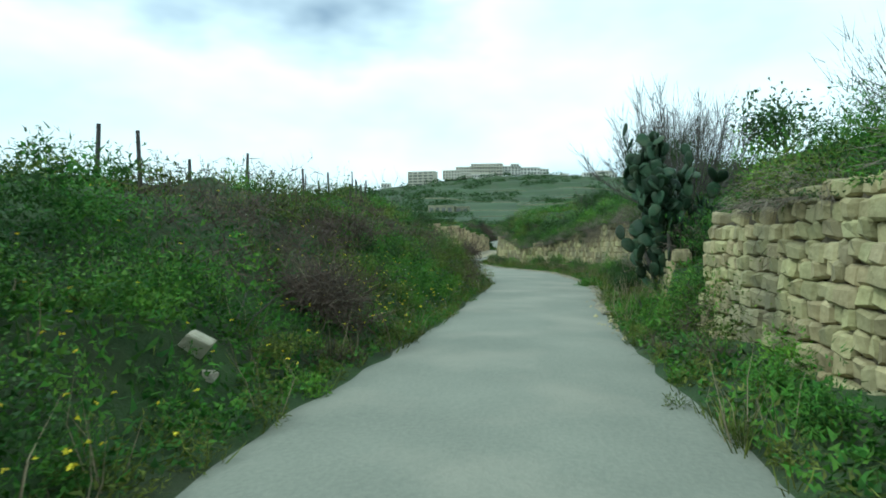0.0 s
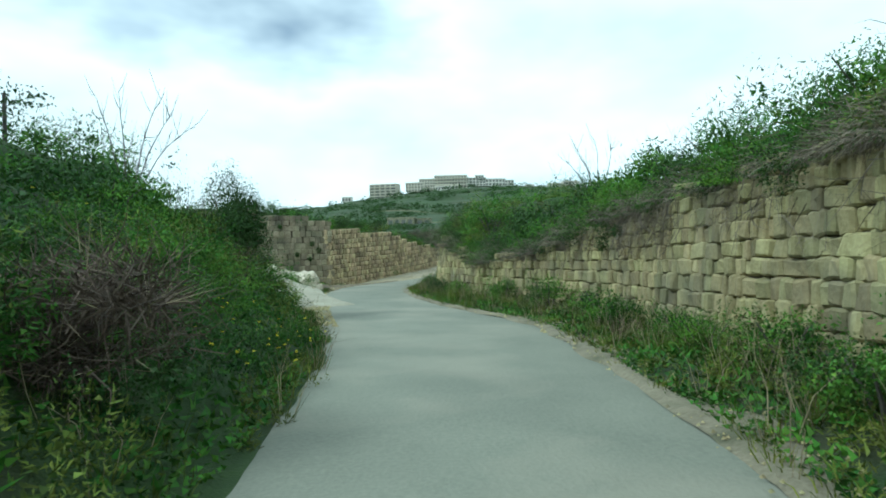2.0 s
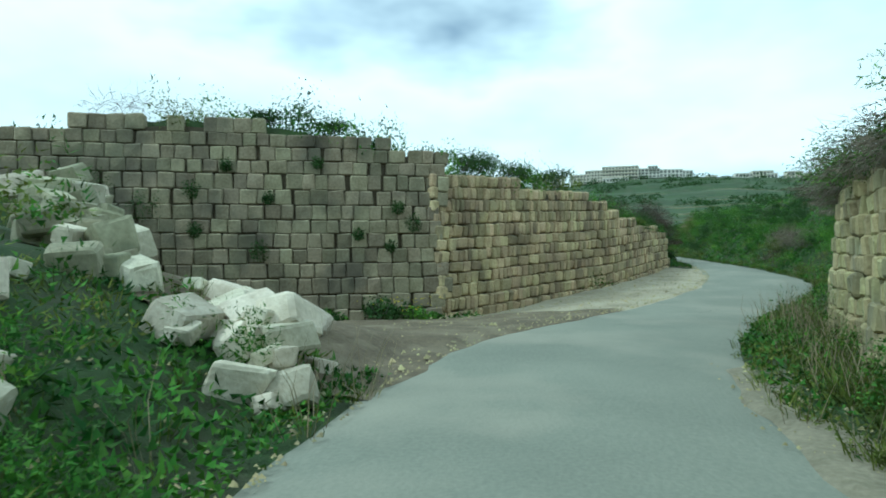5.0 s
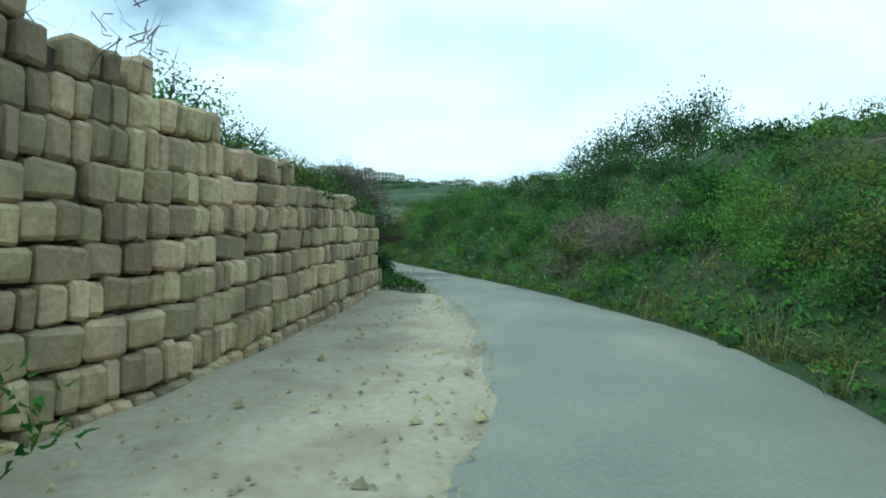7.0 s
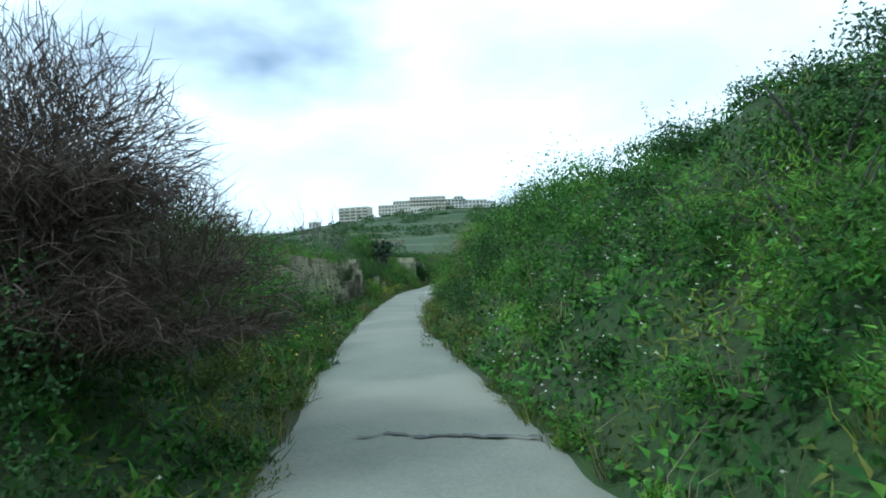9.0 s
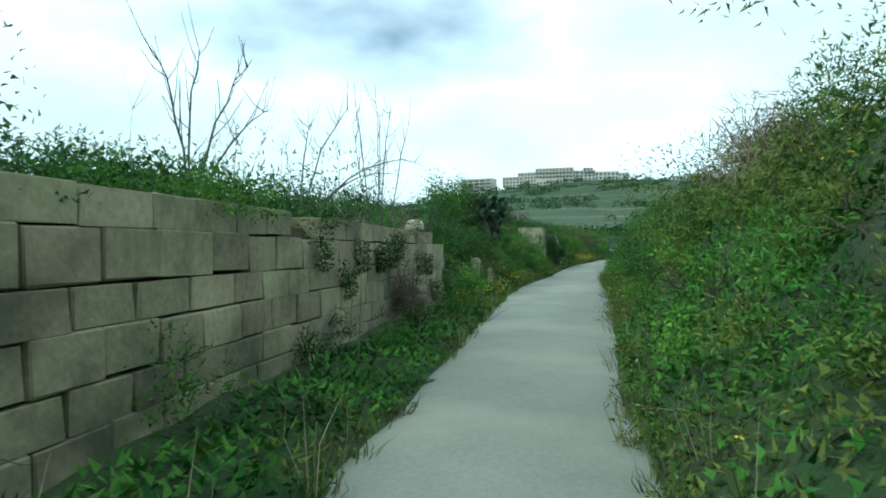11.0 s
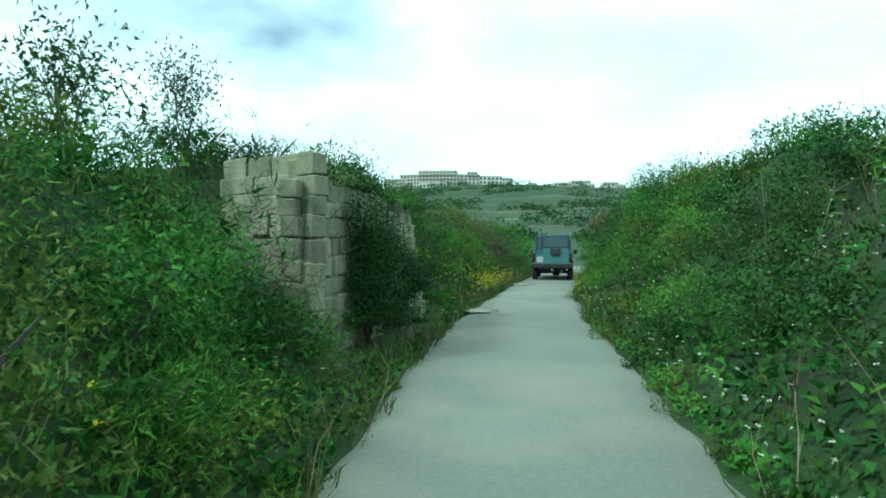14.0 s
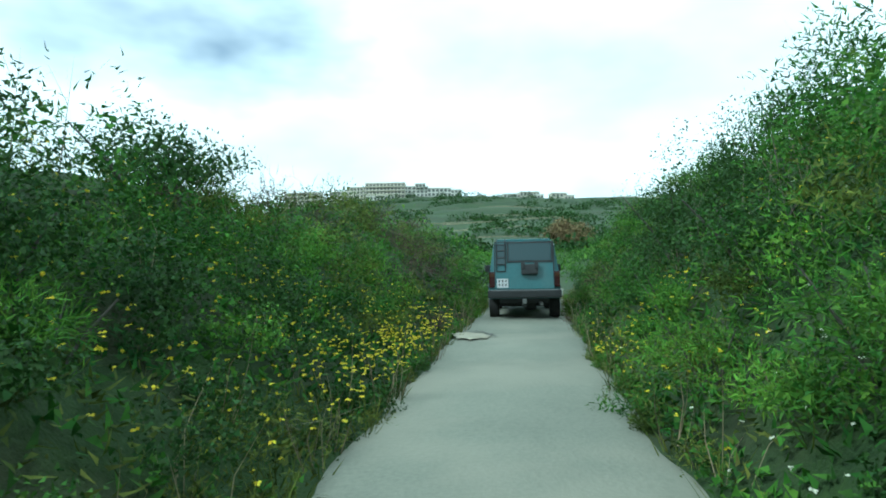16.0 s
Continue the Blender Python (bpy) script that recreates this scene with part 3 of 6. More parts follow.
def road_marks():
    """Cracks and worn patches in the asphalt."""
    rng = random.Random(5)
    for x, y, length, turn, wide in ((0.05, 79.8, 3.0, -27, 0.07), (-0.1, 84.3, 1.9, 4, 0.11), (-0.05, 81.6, 0.9, 20, 0.13), (0.35, 81.9, 0.5, -50, 0.08), (-0.2, 80.6, 0.7, 80, 0.06), (-1.5, 62.5, 1.2, 60, 0.035), (0.9, 20.0, 0.9, 10, 0.03), (0.2, 144.2, 1.6, 65, 0.045), (0.0, 142.4, 1.4, 80, 0.035)):
        bm = bmesh.new()
        a = None
        px, py = x, y
        for i in range(26):
            ang = radians(turn + rng.uniform(-48, 48))
            px, py = px + math.cos(ang) * length / 24, py + math.sin(ang) * length / 24
            w = wide * rng.uniform(0.1, 1.0)
            z = float(road_z(py)) + 0.034
            b = [bm.verts.new((px - math.sin(ang) * w / 2, py + math.cos(ang) * w / 2, z)), bm.verts.new((px + math.sin(ang) * w / 2, py - math.cos(ang) * w / 2, z))]
            if a:
                bm.faces.new((a[0], a[1], b[1], b[0]))
            a = b
        tagged(part("road_crack", bm, M_PATCH), "dark crack in the worn asphalt", "crack", kind="structure")
    for x, y, r in ((0.02, 144.3, 0.33), (2.0, 154.2, 0.38)):
        bm = bmesh.new()
        ring = [bm.verts.new((x + math.cos(a) * r * rng.uniform(0.6, 1.3), y + math.sin(a) * r * 1.7 * rng.uniform(0.7, 1.2), float(road_z(y)) + 0.036)) for a in np.linspace(0, 6.283, 30)[:-1]]
        bm.faces.new(ring)
        tagged(part("road_patch", bm, M_CONC), "pale broken patch at the edge of the lane", "pothole", kind="structure")
        bm = bmesh.new()
        a = None
        for ang in np.linspace(-0.3, 2.9, 26):
            k = rng.uniform(0.9, 1.25)
            b = [bm.verts.new((x + math.cos(ang) * r * k, y + math.sin(ang) * r * 1.9 * k, float(road_z(y)) + 0.04)), bm.verts.new((x + math.cos(ang) * (r * k + 0.05), y + math.sin(ang) * (r * 1.9 * k + 0.08), float(road_z(y)) + 0.04))]
            if a:
                bm.faces.new((a[0], a[1], b[1], b[0]))
            a = b
        tagged(part("patch_rim", bm, M_PATCH), "dark broken rim of a worn patch", "crack", kind="structure")


road_marks()

# ------------------------------------------------------------ dry stone walls


def stone_shapes(seed, count=6, rough=0.09, bevel=0.14):
    """Worn block shapes of unit size."""
    rng = random.Random(seed)
    out = []
    for _ in range(count):
        bm = bmesh.new()
        bmesh.ops.create_cube(bm, size=1)
        for v in bm.verts:
            v.co += Vector((rng.uniform(-rough, rough), rng.uniform(-rough, rough) * 0.6, rng.uniform(-rough, rough)))
        bmesh.ops.bevel(bm, geom=bm.edges[:], offset=bevel, segments=1, affect="EDGES", profile=0.6)
        for v in bm.verts:
            v.co += Vector((rng.uniform(-0.02, 0.02), rng.uniform(-0.03, 0.03), rng.uniform(-0.02, 0.02)))
        bmesh.ops.triangulate(bm, faces=[f for f in bm.faces if len(f.verts) > 4])
        me = bpy.data.meshes.new("stone")
        bm.to_mesh(me)
        bm.free()
        co = np.zeros(len(me.vertices) * 3)
        me.vertices.foreach_get("co", co)
        out.append((me, co.reshape(-1, 3), [tuple(p.vertices) for p in me.polygons]))
    return out


def along(pts):
    pts = np.array(pts, float)
    run = np.r_[0, np.cumsum(np.hypot(*np.diff(pts[:, :2], axis=0).T))]
    return run, pts


def dry_wall(name, label, pts, outward, course, width, mat, mat_rest, seed, lean=0.06, jut=0.03, gaps=0.0, rough=0.09, bevel=0.14, big=0.0, part_span=(-1e9, 1e9), top_gaps=0.3, turn=2.0, deep=0.34, start_lean=0.0, end_lean=0.0, wide_rows=0.1, trim=(0.0, 0.0)):
    rng = random.Random(seed)
    run, p = along(pts)
    total = run[-1]

    def at(s):
        return np.array([np.interp(s, run, p[:, i]) for i in range(4)])

    def way(s):
        d = at(min(s + 0.5, total))[:2] - at(max(s - 0.5, 0))[:2]
        d = d / np.linalg.norm(d)
        return d, np.array([d[1], -d[0]]) * outward

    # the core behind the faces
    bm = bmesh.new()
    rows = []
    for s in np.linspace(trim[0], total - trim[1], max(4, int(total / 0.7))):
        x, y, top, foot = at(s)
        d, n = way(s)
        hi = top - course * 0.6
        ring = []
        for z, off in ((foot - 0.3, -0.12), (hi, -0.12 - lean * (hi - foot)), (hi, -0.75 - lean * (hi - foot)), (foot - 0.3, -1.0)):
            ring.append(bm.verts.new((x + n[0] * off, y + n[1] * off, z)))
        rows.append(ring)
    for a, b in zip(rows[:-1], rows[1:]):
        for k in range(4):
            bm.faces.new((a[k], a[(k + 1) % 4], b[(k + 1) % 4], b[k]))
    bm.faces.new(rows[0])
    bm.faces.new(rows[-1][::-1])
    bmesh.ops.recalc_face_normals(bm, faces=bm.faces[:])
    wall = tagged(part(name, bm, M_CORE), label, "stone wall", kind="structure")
    shapes = stone_shapes(seed, rough=rough, bevel=bevel)
    for me, _, _ in shapes:
        me.materials.append(mat)
    level, made, rest = 0, 0, []
    h_of = [course * rng.uniform(0.88, 1.14) for _ in range(40)]
    base = 0.0
    highest = float(np.max(p[:, 2] - p[:, 3]))
    while base < highest:
        h = h_of[level]
        s = rng.uniform(-0.12, 0.0) if not start_lean else start_lean * base + 0.12
        wide_row = rng.random() < wide_rows
        stop = total - end_lean * base - (0.1 if end_lean else 0.0)
        while s < stop - 0.02:
            w = rng.uniform(*width) * (1.8 if rng.random() < big else 1.0) * (1.9 if wide_row else 1.0)
            if end_lean and stop - s - w < 0.25:
                w = max(0.2, stop - s)
            mid = s + w / 2
            s += w + (rng.uniform(0.04, 0.1) if rng.random() < gaps else 0.0)
            if mid > total + 0.1 or mid < 0:
                continue
            x, y, top, foot = at(mid)
            up = base + h / 2
            room = top - foot - base
            if room < h * 0.45 or (room < h * 1.5 and rng.random() < top_gaps):
                continue
            d, n = way(mid)
            back = -0.17 - lean * up + rng.uniform(-jut, jut)
            tilt = rng.uniform(-turn, turn)
            m = Matrix(((d[0], n[0], 0, x + n[0] * back), (d[1], n[1], 0, y + n[1] * back), (0, 0, 1, foot + up + rng.uniform(-0.012, 0.012)), (0, 0, 0, 1)))
            m = m @ pose(0, 0, 0, rng.uniform(-turn, turn), tilt, rng.uniform(-turn, turn) * 1.5) @ Matrix.Diagonal((w * rng.uniform(0.95, 1.01), deep, h * rng.uniform(0.94, 1.02), 1))
            me, co, faces = shapes[rng.randrange(len(shapes))]
            if made < 300 and part_span[0] < y < part_span[1]:
                ob = new("stone", me)
                ob.parent = wall
                ob.matrix_basis = m
                made += 1
            else:
                rest.append((m, co, faces))
        base += h
        level += 1
    if rest:
        verts, faces, off = [], [], 0
        for m, co, fs in rest:
            mm = np.array(m)
            verts.append(co @ mm[:3, :3].T + mm[:3, 3])
            faces += [tuple(i + off for i in f) for f in fs]
            off += len(co)
        tagged(mesh_object("stonework", np.concatenate(verts), faces, mat_rest, wall), kind="stuff")
    return wall


dry_wall("wall_left_old", "tall old dry-stone wall of squared weathered limestone with dark gaps", WALL_OLD, 1, 0.365, (0.30, 0.45), M_STONE_OLD, M_STONE_OLD_J, 11, 0.12, 0.025, 0.14, 0.05, 0.075, 0.04, (58.9, 63), 0.05, 2.2, wide_rows=0.0)
dry_wall("wall_left_new", "newly rebuilt dry-stone wall of rounded honey limestone blocks", [(x, y, t, f - 0.15) for x, y, t, f in WALL_NEW], 1, 0.325, (0.13, 0.27), M_STONE_NEW, M_STONE_NEW_J, 12, 0.12, 0.035, 0.0, 0.10, 0.13, 0.12, (66.5, 71.8), 0.12, 3.5, wide_rows=0.12)
dry_wall("wall_right_near", "rough dry-stone rubble wall of grey and honey limestone", WALL_R_NEAR, -1, 0.23, (0.12, 0.30), M_STONE_RUB, M_STONE_RUB_J, 13, 0.1, 0.06, 0.0, 0.17, 0.15, 0.12, (1.0, 10), 0.35, 7.0)
dry_wall("wall_right", "long overgrown dry-stone wall of yellowed limestone rubble", WALL_R, -1, 0.285, (0.14, 0.33), M_STONE_RUB, M_STONE_RUB_J, 14, 0.1, 0.06, 0.03, 0.16, 0.12, 0.12, (26, 42), 0.4, 5.0)
dry_wall("wall_left_block", "wall of large squared limestone blocks with dark stains", WALL_BLOCK, 1, 0.35, (0.62, 0.86), M_STONE_BLOCK, M_STONE_BLOCK, 15, 0.03, 0.012, 0.0, 0.015, 0.03, 0.0, (-1e9, 1e9), 0.1, 0.5, 0.4, wide_rows=0.0)
dry_wall("wall_left_end", "leaning dry-stone wall of squared grey limestone", WALL_END[1:], 1, 0.25, (0.19, 0.33), M_STONE_GREY, M_STONE_GREY, 16, 0.12, 0.025, 0.0, 0.06, 0.08, 0.0, (-1e9, 1e9), 0.15, 2.0, deep=0.24, start_lean=0.12, end_lean=0.2, wide_rows=0.0, trim=(1.5, 0.5))
dry_wall("wall_left_end_face", "end face of the leaning wall in great weathered blocks", WALL_END[:2], 1, 0.27, (0.55, 0.95), M_STONE_GREY, M_STONE_GREY, 17, 0.12, 0.012, 0.0, 0.035, 0.06, 0.0, (-1e9, 1e9), 0.1, 1.0, deep=0.24, end_lean=0.12, wide_rows=0.0, trim=(0.0, 1.2))

# ------------------------------------------------------------ buildings on the ridge


def facade_block(house, x, y, z, wide, deep, high, floors, bays, turn, mat=M_BUILD, open_w=0.62, balcony=False, roof=0.6):
    """A plain block with proud dark boxes for its openings and a parapet, added as parts of a building."""
    m = pose(x, y, z, 0, 0, turn)
    bm = bmesh.new()
    box(bm, 0, deep / 2, high / 2, wide, deep, high, m=m)
    box(bm, 0, deep / 2, high + roof / 2, wide + 0.5, deep + 0.5, roof, m=m)
    wall = part("wall", bm, mat, house)
    step, bay = high / floors, wide / bays
    for f in range(floors):
        for b in range(bays):
            bm = bmesh.new()
            cx, cz = (b + 0.5 - bays / 2) * bay, (f + 0.5) * step
            box(bm, cx, 0.0, cz, bay * open_w, 0.5, step * 0.62, m=m)
            part("window", bm, M_OPEN, wall)
            if balcony:
                bm = bmesh.new()
                box(bm, cx, -0.8, cz - step * 0.36, bay * 0.9, 1.6, step * 0.24, m=m)
                part("balcony", bm, mat, wall)


def houses():
    h = tagged(new("apartment_building"), "cream five-storey apartment block with stacked balconies on the ridge", "building", "ridge buildings")
    facade_block(h, -87, 690, 50, 30, 14, 15.5, 5, 5, -14, open_w=0.75, balcony=True)
    h = tagged(new("hotel_building"), "large cream stepped hotel with rows of windows on the ridge", "building", "ridge buildings")
    facade_block(h, -54, 700, 58, 20, 12, 9.5, 3, 6, -12)
    facade_block(h, -40, 698, 59, 18, 12, 12, 4, 6, -10)
    facade_block(h, -15, 690, 57, 34, 16, 16.5, 5, 11, -4, balcony=True)
    facade_block(h, -19, 686, 54, 24, 6, 8, 2, 8, -4, M_BUILD_PALE)
    facade_block(h, -2.5, 699, 60, 6, 10, 13.5, 4, 2, 18)
    h = tagged(new("hotel_building"), "long pale terraced hotel wing on the ridge", "building", "ridge buildings")
    facade_block(h, 12, 703, 63, 22, 12, 9, 3, 6, 3, M_BUILD_PALE)
    facade_block(h, 33, 704, 63, 22, 12, 7.5, 2, 6, 5, M_BUILD_PALE)
    facade_block(h, 48, 705, 63, 10, 10, 6, 2, 3, 5, M_BUILD_PALE)
    facade_block(h, 16, 701, 71, 9, 8, 3.2, 1, 3, 3, M_BUILD_PALE)
    for x, w, hh, fl in ((98, 16, 5.5, 2), (114, 18, 6.5, 2), (122, 9, 4, 1), (141, 14, 6, 2), (150, 9, 4.5, 1), (70, 9, 4, 1), (205, 20, 5, 2), (240, 14, 5, 2), (-128, 10, 4, 1)):
        h = tagged(new("house"), "low cream flat-roofed house on the ridge", "house", "ridge houses")
        facade_block(h, x, 702, float(ground_z(x, 702)) - 1.0, w, 10, hh + 1.0, fl, max(2, int(w / 3)), 2 + x * 0.02, M_BUILD_PALE if x % 3 else M_BUILD)
    h = tagged(new("farmhouse"), "low ruined limestone farmhouse on the slope", "house")
    facade_block(h, -31, 330, float(ground_z(-31, 330)) - 0.5, 13, 6, 3.4, 1, 4, -6, M_STONE_GREY)
    facade_block(h, -20, 333, float(ground_z(-20, 333)) - 0.5, 7, 5, 2.6, 1, 2, -6, M_STONE_GREY)


houses()

# ------------------------------------------------------------ the car ahead


def wheel(car, x, y, z, side):
    bm = bmesh.new()
    bmesh.ops.create_cone(bm, cap_ends=True, segments=28, radius1=0.37, radius2=0.37, depth=0.24, matrix=pose(0, 0, 0, 0, 90, 0))
    bmesh.ops.bevel(bm, geom=[e for e in bm.edges if len(e.link_faces) == 2 and any(len(f.verts) > 4 for f in e.link_faces)], offset=0.045, segments=2, affect="EDGES")
    hub = new("wheel")
    hub.parent = car
    hub.matrix_basis = pose(x, y, z)
    part("tyre", bm, M_TYRE, hub, "worn black tyre")
    bm = bmesh.new()
    bmesh.ops.create_cone(bm, cap_ends=True, segments=20, radius1=0.21, radius2=0.17, depth=0.05, matrix=pose(side * 0.12, 0, 0, 0, 90 * side, 0))
    part("rim", bm, M_STEEL, hub, "dull steel rim")


def car_shell(bm, outline, half, lower=1.0):
    """Side outline (y, z) swept across, with the sides drawn in towards the roof."""
    sides = []
    for sx in (-1, 1):
        ring = []
        for y, z in outline:
            draw = half - max(0.0, z - 1.0) * 0.17
            ring.append(bm.verts.new((sx * draw, y, z)))
        sides.append(ring)
    bm.faces.new(sides[0])
    bm.faces.new(sides[1][::-1])
    for i in range(len(outline)):
        j = (i + 1) % len(outline)
        bm.faces.new((sides[0][i], sides[1][i], sides[1][j], sides[0][j]))
    bmesh.ops.recalc_face_normals(bm, faces=bm.faces[:])
    bmesh.ops.bevel(bm, geom=[e for e in bm.edges if abs(e.verts[0].co.x - e.verts[1].co.x) < 0.3], offset=0.05, segments=3, affect="EDGES", profile=0.6)


def off_road_car(m):
    car = tagged(new("off_road_car"), "faded blue-green boxy off-road car with rear ladder, seen from behind", "car")
    car.matrix_basis = m
    bm = bmesh.new()
    car_shell(bm, [(-2.15, 0.55), (-2.18, 1.05), (-2.08, 1.80), (-1.95, 1.90), (0.35, 1.92), (0.55, 1.84), (1.05, 1.20), (2.15, 1.10), (2.25, 0.95), (2.25, 0.55)], 0.875)
    part("body", bm, M_PAINT, car, smooth=False)
    bm = bmesh.new()
    box(bm, 0, -0.85, 1.93, 1.32, 2.0, 0.05, bevel=0.02)
    part("roof", bm, M_PAINT, car)
    lean = pose(0, -2.125, 1.42, -7.6, 0, 0)
    bm = bmesh.new()
    box(bm, 0, -0.035, -0.1, 1.42, 0.05, 1.12, bevel=0.02, m=lean)
    door = part("rear_door", bm, M_PAINT, car, "blue-green rear door")
    bm = bmesh.new()
    box(bm, 0.14, -0.063, 0.22, 1.0, 0.02, 0.42, bevel=0.008, m=lean)
    part("rear_window", bm, M_GLASS, door, "dark rear window")
    bm = bmesh.new()
    box(bm, -0.56, -0.063, 0.16, 0.24, 0.02, 0.5, bevel=0.008, m=lean)
    part("side_pane", bm, M_GLASS, door)
    for x in (-0.705, 0.705):
        bm = bmesh.new()
        box(bm, x, -0.062, -0.06, 0.022, 0.012, 1.0, m=lean)
        part("door_seam", bm, M_PLASTIC, door)
    bm = bmesh.new()
    box(bm, 0.0, -0.062, 0.452, 1.42, 0.012, 0.02, m=lean)
    part("door_seam", bm, M_PLASTIC, door)
    for z in (-0.01, 0.44):
        bm = bmesh.new()
        box(bm, 0.14, -0.07, z, 1.08, 0.02, 0.035, m=lean)
        part("seal", bm, M_PLASTIC, door)
    for x in (-0.39, 0.67):
        bm = bmesh.new()
        box(bm, x, -0.07, 0.215, 0.035, 0.02, 0.48, m=lean)
        part("seal", bm, M_PLASTIC, door)
    bm = bmesh.new()
    box(bm, 0.13, -0.12, -0.2, 0.40, 0.12, 0.24, bevel=0.03, m=lean)
    box(bm, -0.03, -0.15, -0.12, 0.09, 0.1, 0.16, bevel=0.02, m=lean)
    box(bm, 0.29, -0.15, -0.12, 0.09, 0.1, 0.16, bevel=0.02, m=lean)
    part("wheel_bracket", bm, M_PLASTIC, door, "black bare spare wheel bracket")
    ladder = new("ladder")
    ladder.parent = car
    for x in (-0.66, -0.45):
        bm = bmesh.new()
        tube(bm, [(x, -2.2, 1.12), (x, -2.235, 1.3), (x, -2.15, 1.88), (x, -2.0, 1.96)], [0.014] * 4)
        part("rail", bm, M_PLASTIC, ladder)
    for z, y in ((1.2, -2.235), (1.36, -2.22), (1.52, -2.2), (1.68, -2.175), (1.82, -2.155)):
        bm = bmesh.new()
        tube(bm, [(-0.66, y, z), (-0.45, y, z)], [0.012] * 2)
        part("rung", bm, M_PLASTIC, ladder)
    for sx in (-1, 1):
        bm = bmesh.new()
        box(bm, sx * 0.775, -2.175, 1.0, 0.15, 0.05, 0.36, bevel=0.012)
        lamp = part("tail_light", bm, M_RED, car, "red tail light")
        bm = bmesh.new()
        box(bm, sx * 0.775, -2.20, 1.11, 0.12, 0.03, 0.09, bevel=0.008)
        part("indicator", bm, M_AMBER, lamp, "amber indicator lens")
        bm = bmesh.new()
        box(bm, sx * 0.62, -2.31, 0.63, 0.2, 0.03, 0.07, bevel=0.01)
        part("bumper_lamp", bm, M_RED, car, "red bumper lamp")
        bm = bmesh.new()
        box(bm, sx * 0.755, -0.6, 1.55, 0.03, 1.9, 0.36, bevel=0.01, m=pose(0, 0, 0))
        part("side_window", bm, M_GLASS, car)
        bm = bmesh.new()
        box(bm, sx * 1.0, 0.75, 1.22, 0.18, 0.1, 0.2, bevel=0.03)
        part("door_mirror", bm, M_PLASTIC, car, "black door mirror")
        for y in (-1.32, 1.3):
            wheel(car, sx * 0.755, y, 0.37, sx)
            bm = bmesh.new()
            box(bm, sx * 0.83, y, 0.8, 0.14, 1.0, 0.08, bevel=0.03)
            part("wheel_arch", bm, M_PLASTIC, car)
    bm = bmesh.new()
    box(bm, 0, -2.25, 0.67, 1.76, 0.18, 0.19, bevel=0.04)
    part("bumper", bm, M_PLASTIC, car, "black rear bumper")
    bm = bmesh.new()
    box(bm, 0, -2.32, 0.755, 1.6, 0.03, 0.03, bevel=0.008)
    part("bumper_strip", bm, M_STEEL, car)
    bm = bmesh.new()
    box(bm, -0.52, -2.268, 0.92, 0.27, 0.03, 0.21, bevel=0.006)
    plate = part("number_plate", bm, M_PLATE, car, "white number plate with dark bars")
    for z in (0.97, 0.88):
        for x in (-0.6, -0.52, -0.44):
            bm = bmesh.new()
            box(bm, x, -2.285, z, 0.034, 0.006, 0.05)
            part("bar", bm, M_PLASTIC, plate)
    bm = bmesh.new()
    box(bm, 0, -1.4, 0.42, 0.12, 1.7, 0.12, bevel=0.03)
    box(bm, 0, -1.95, 0.52, 1.2, 0.3, 0.16, bevel=0.04)
    box(bm, 0, -1.32, 0.37, 1.4, 0.12, 0.12, bevel=0.03)
    box(bm, 0.15, -1.32, 0.35, 0.3, 0.3, 0.26, bevel=0.08)
    part("rear_axle", bm, M_PLASTIC, car)
    bm = bmesh.new()
    tube(bm, [(0.35, -1.6, 0.45), (0.4, -2.2, 0.45), (0.4, -2.34, 0.43)], [0.035] * 3)
    part("exhaust_pipe", bm, M_STEEL, car)
    bm = bmesh.new()
    box(bm, 0, -2.3, 0.5, 0.1, 0.2, 0.1, bevel=0.02)
    part("tow_hitch", bm, M_STEEL, car)
    return car


off_road_car(pose(4.06, 159.5, float(road_z(159.5)) - 0.05, 0.6, 0, -10) @ Matrix.Diagonal((1.0, 1.05, 1.035, 1)))

# ------------------------------------------------------------ plants
RNG = np.random.default_rng(7)


def unit(v):
    return v / np.maximum(np.linalg.norm(v, axis=-1, keepdims=True), 1e-9)


def leaves(p, way, length, width):
    """Diamond leaves: arrays of foot points, directions, lengths and widths."""
    n = len(p)
    way = unit(way)
    across = unit(np.cross(way, RNG.normal(size=(n, 3))))
    sag = np.zeros((n, 3))
    sag[:, 2] = -0.12 * length
    L, W = way * length[:, None], across * (width / 2)[:, None]
    v = np.stack([p, p + L * 0.5 + W, p + L + sag, p + L * 0.5 - W], 1).reshape(-1, 3)
    return v, np.arange(4 * n).reshape(n, 4)


def blades(p, way, length, width):
    """Thin tapered stalks: two corners at the foot, one at the tip."""
    n = len(p)
    way = unit(way)
    across = unit(np.cross(way, RNG.normal(size=(n, 3)))) * (width / 2)[:, None]
    v = np.stack([p - across, p + across, p + way * length[:, None]], 1).reshape(-1, 3)
    return v, np.arange(3 * n).reshape(n, 3)


def leaflets(p, way, length, width):
    """Small pointed leaves, one face each."""
    n = len(p)
    way = unit(way)
    across = unit(np.cross(way, RNG.normal(size=(n, 3)))) * (width / 2)[:, None]
    L = way * length[:, None]
    v = np.stack([p, p + L * 0.55 + across, p + L], 1)
    v[:, 0] -= across
    return v.reshape(-1, 3), np.arange(3 * n).reshape(n, 3)


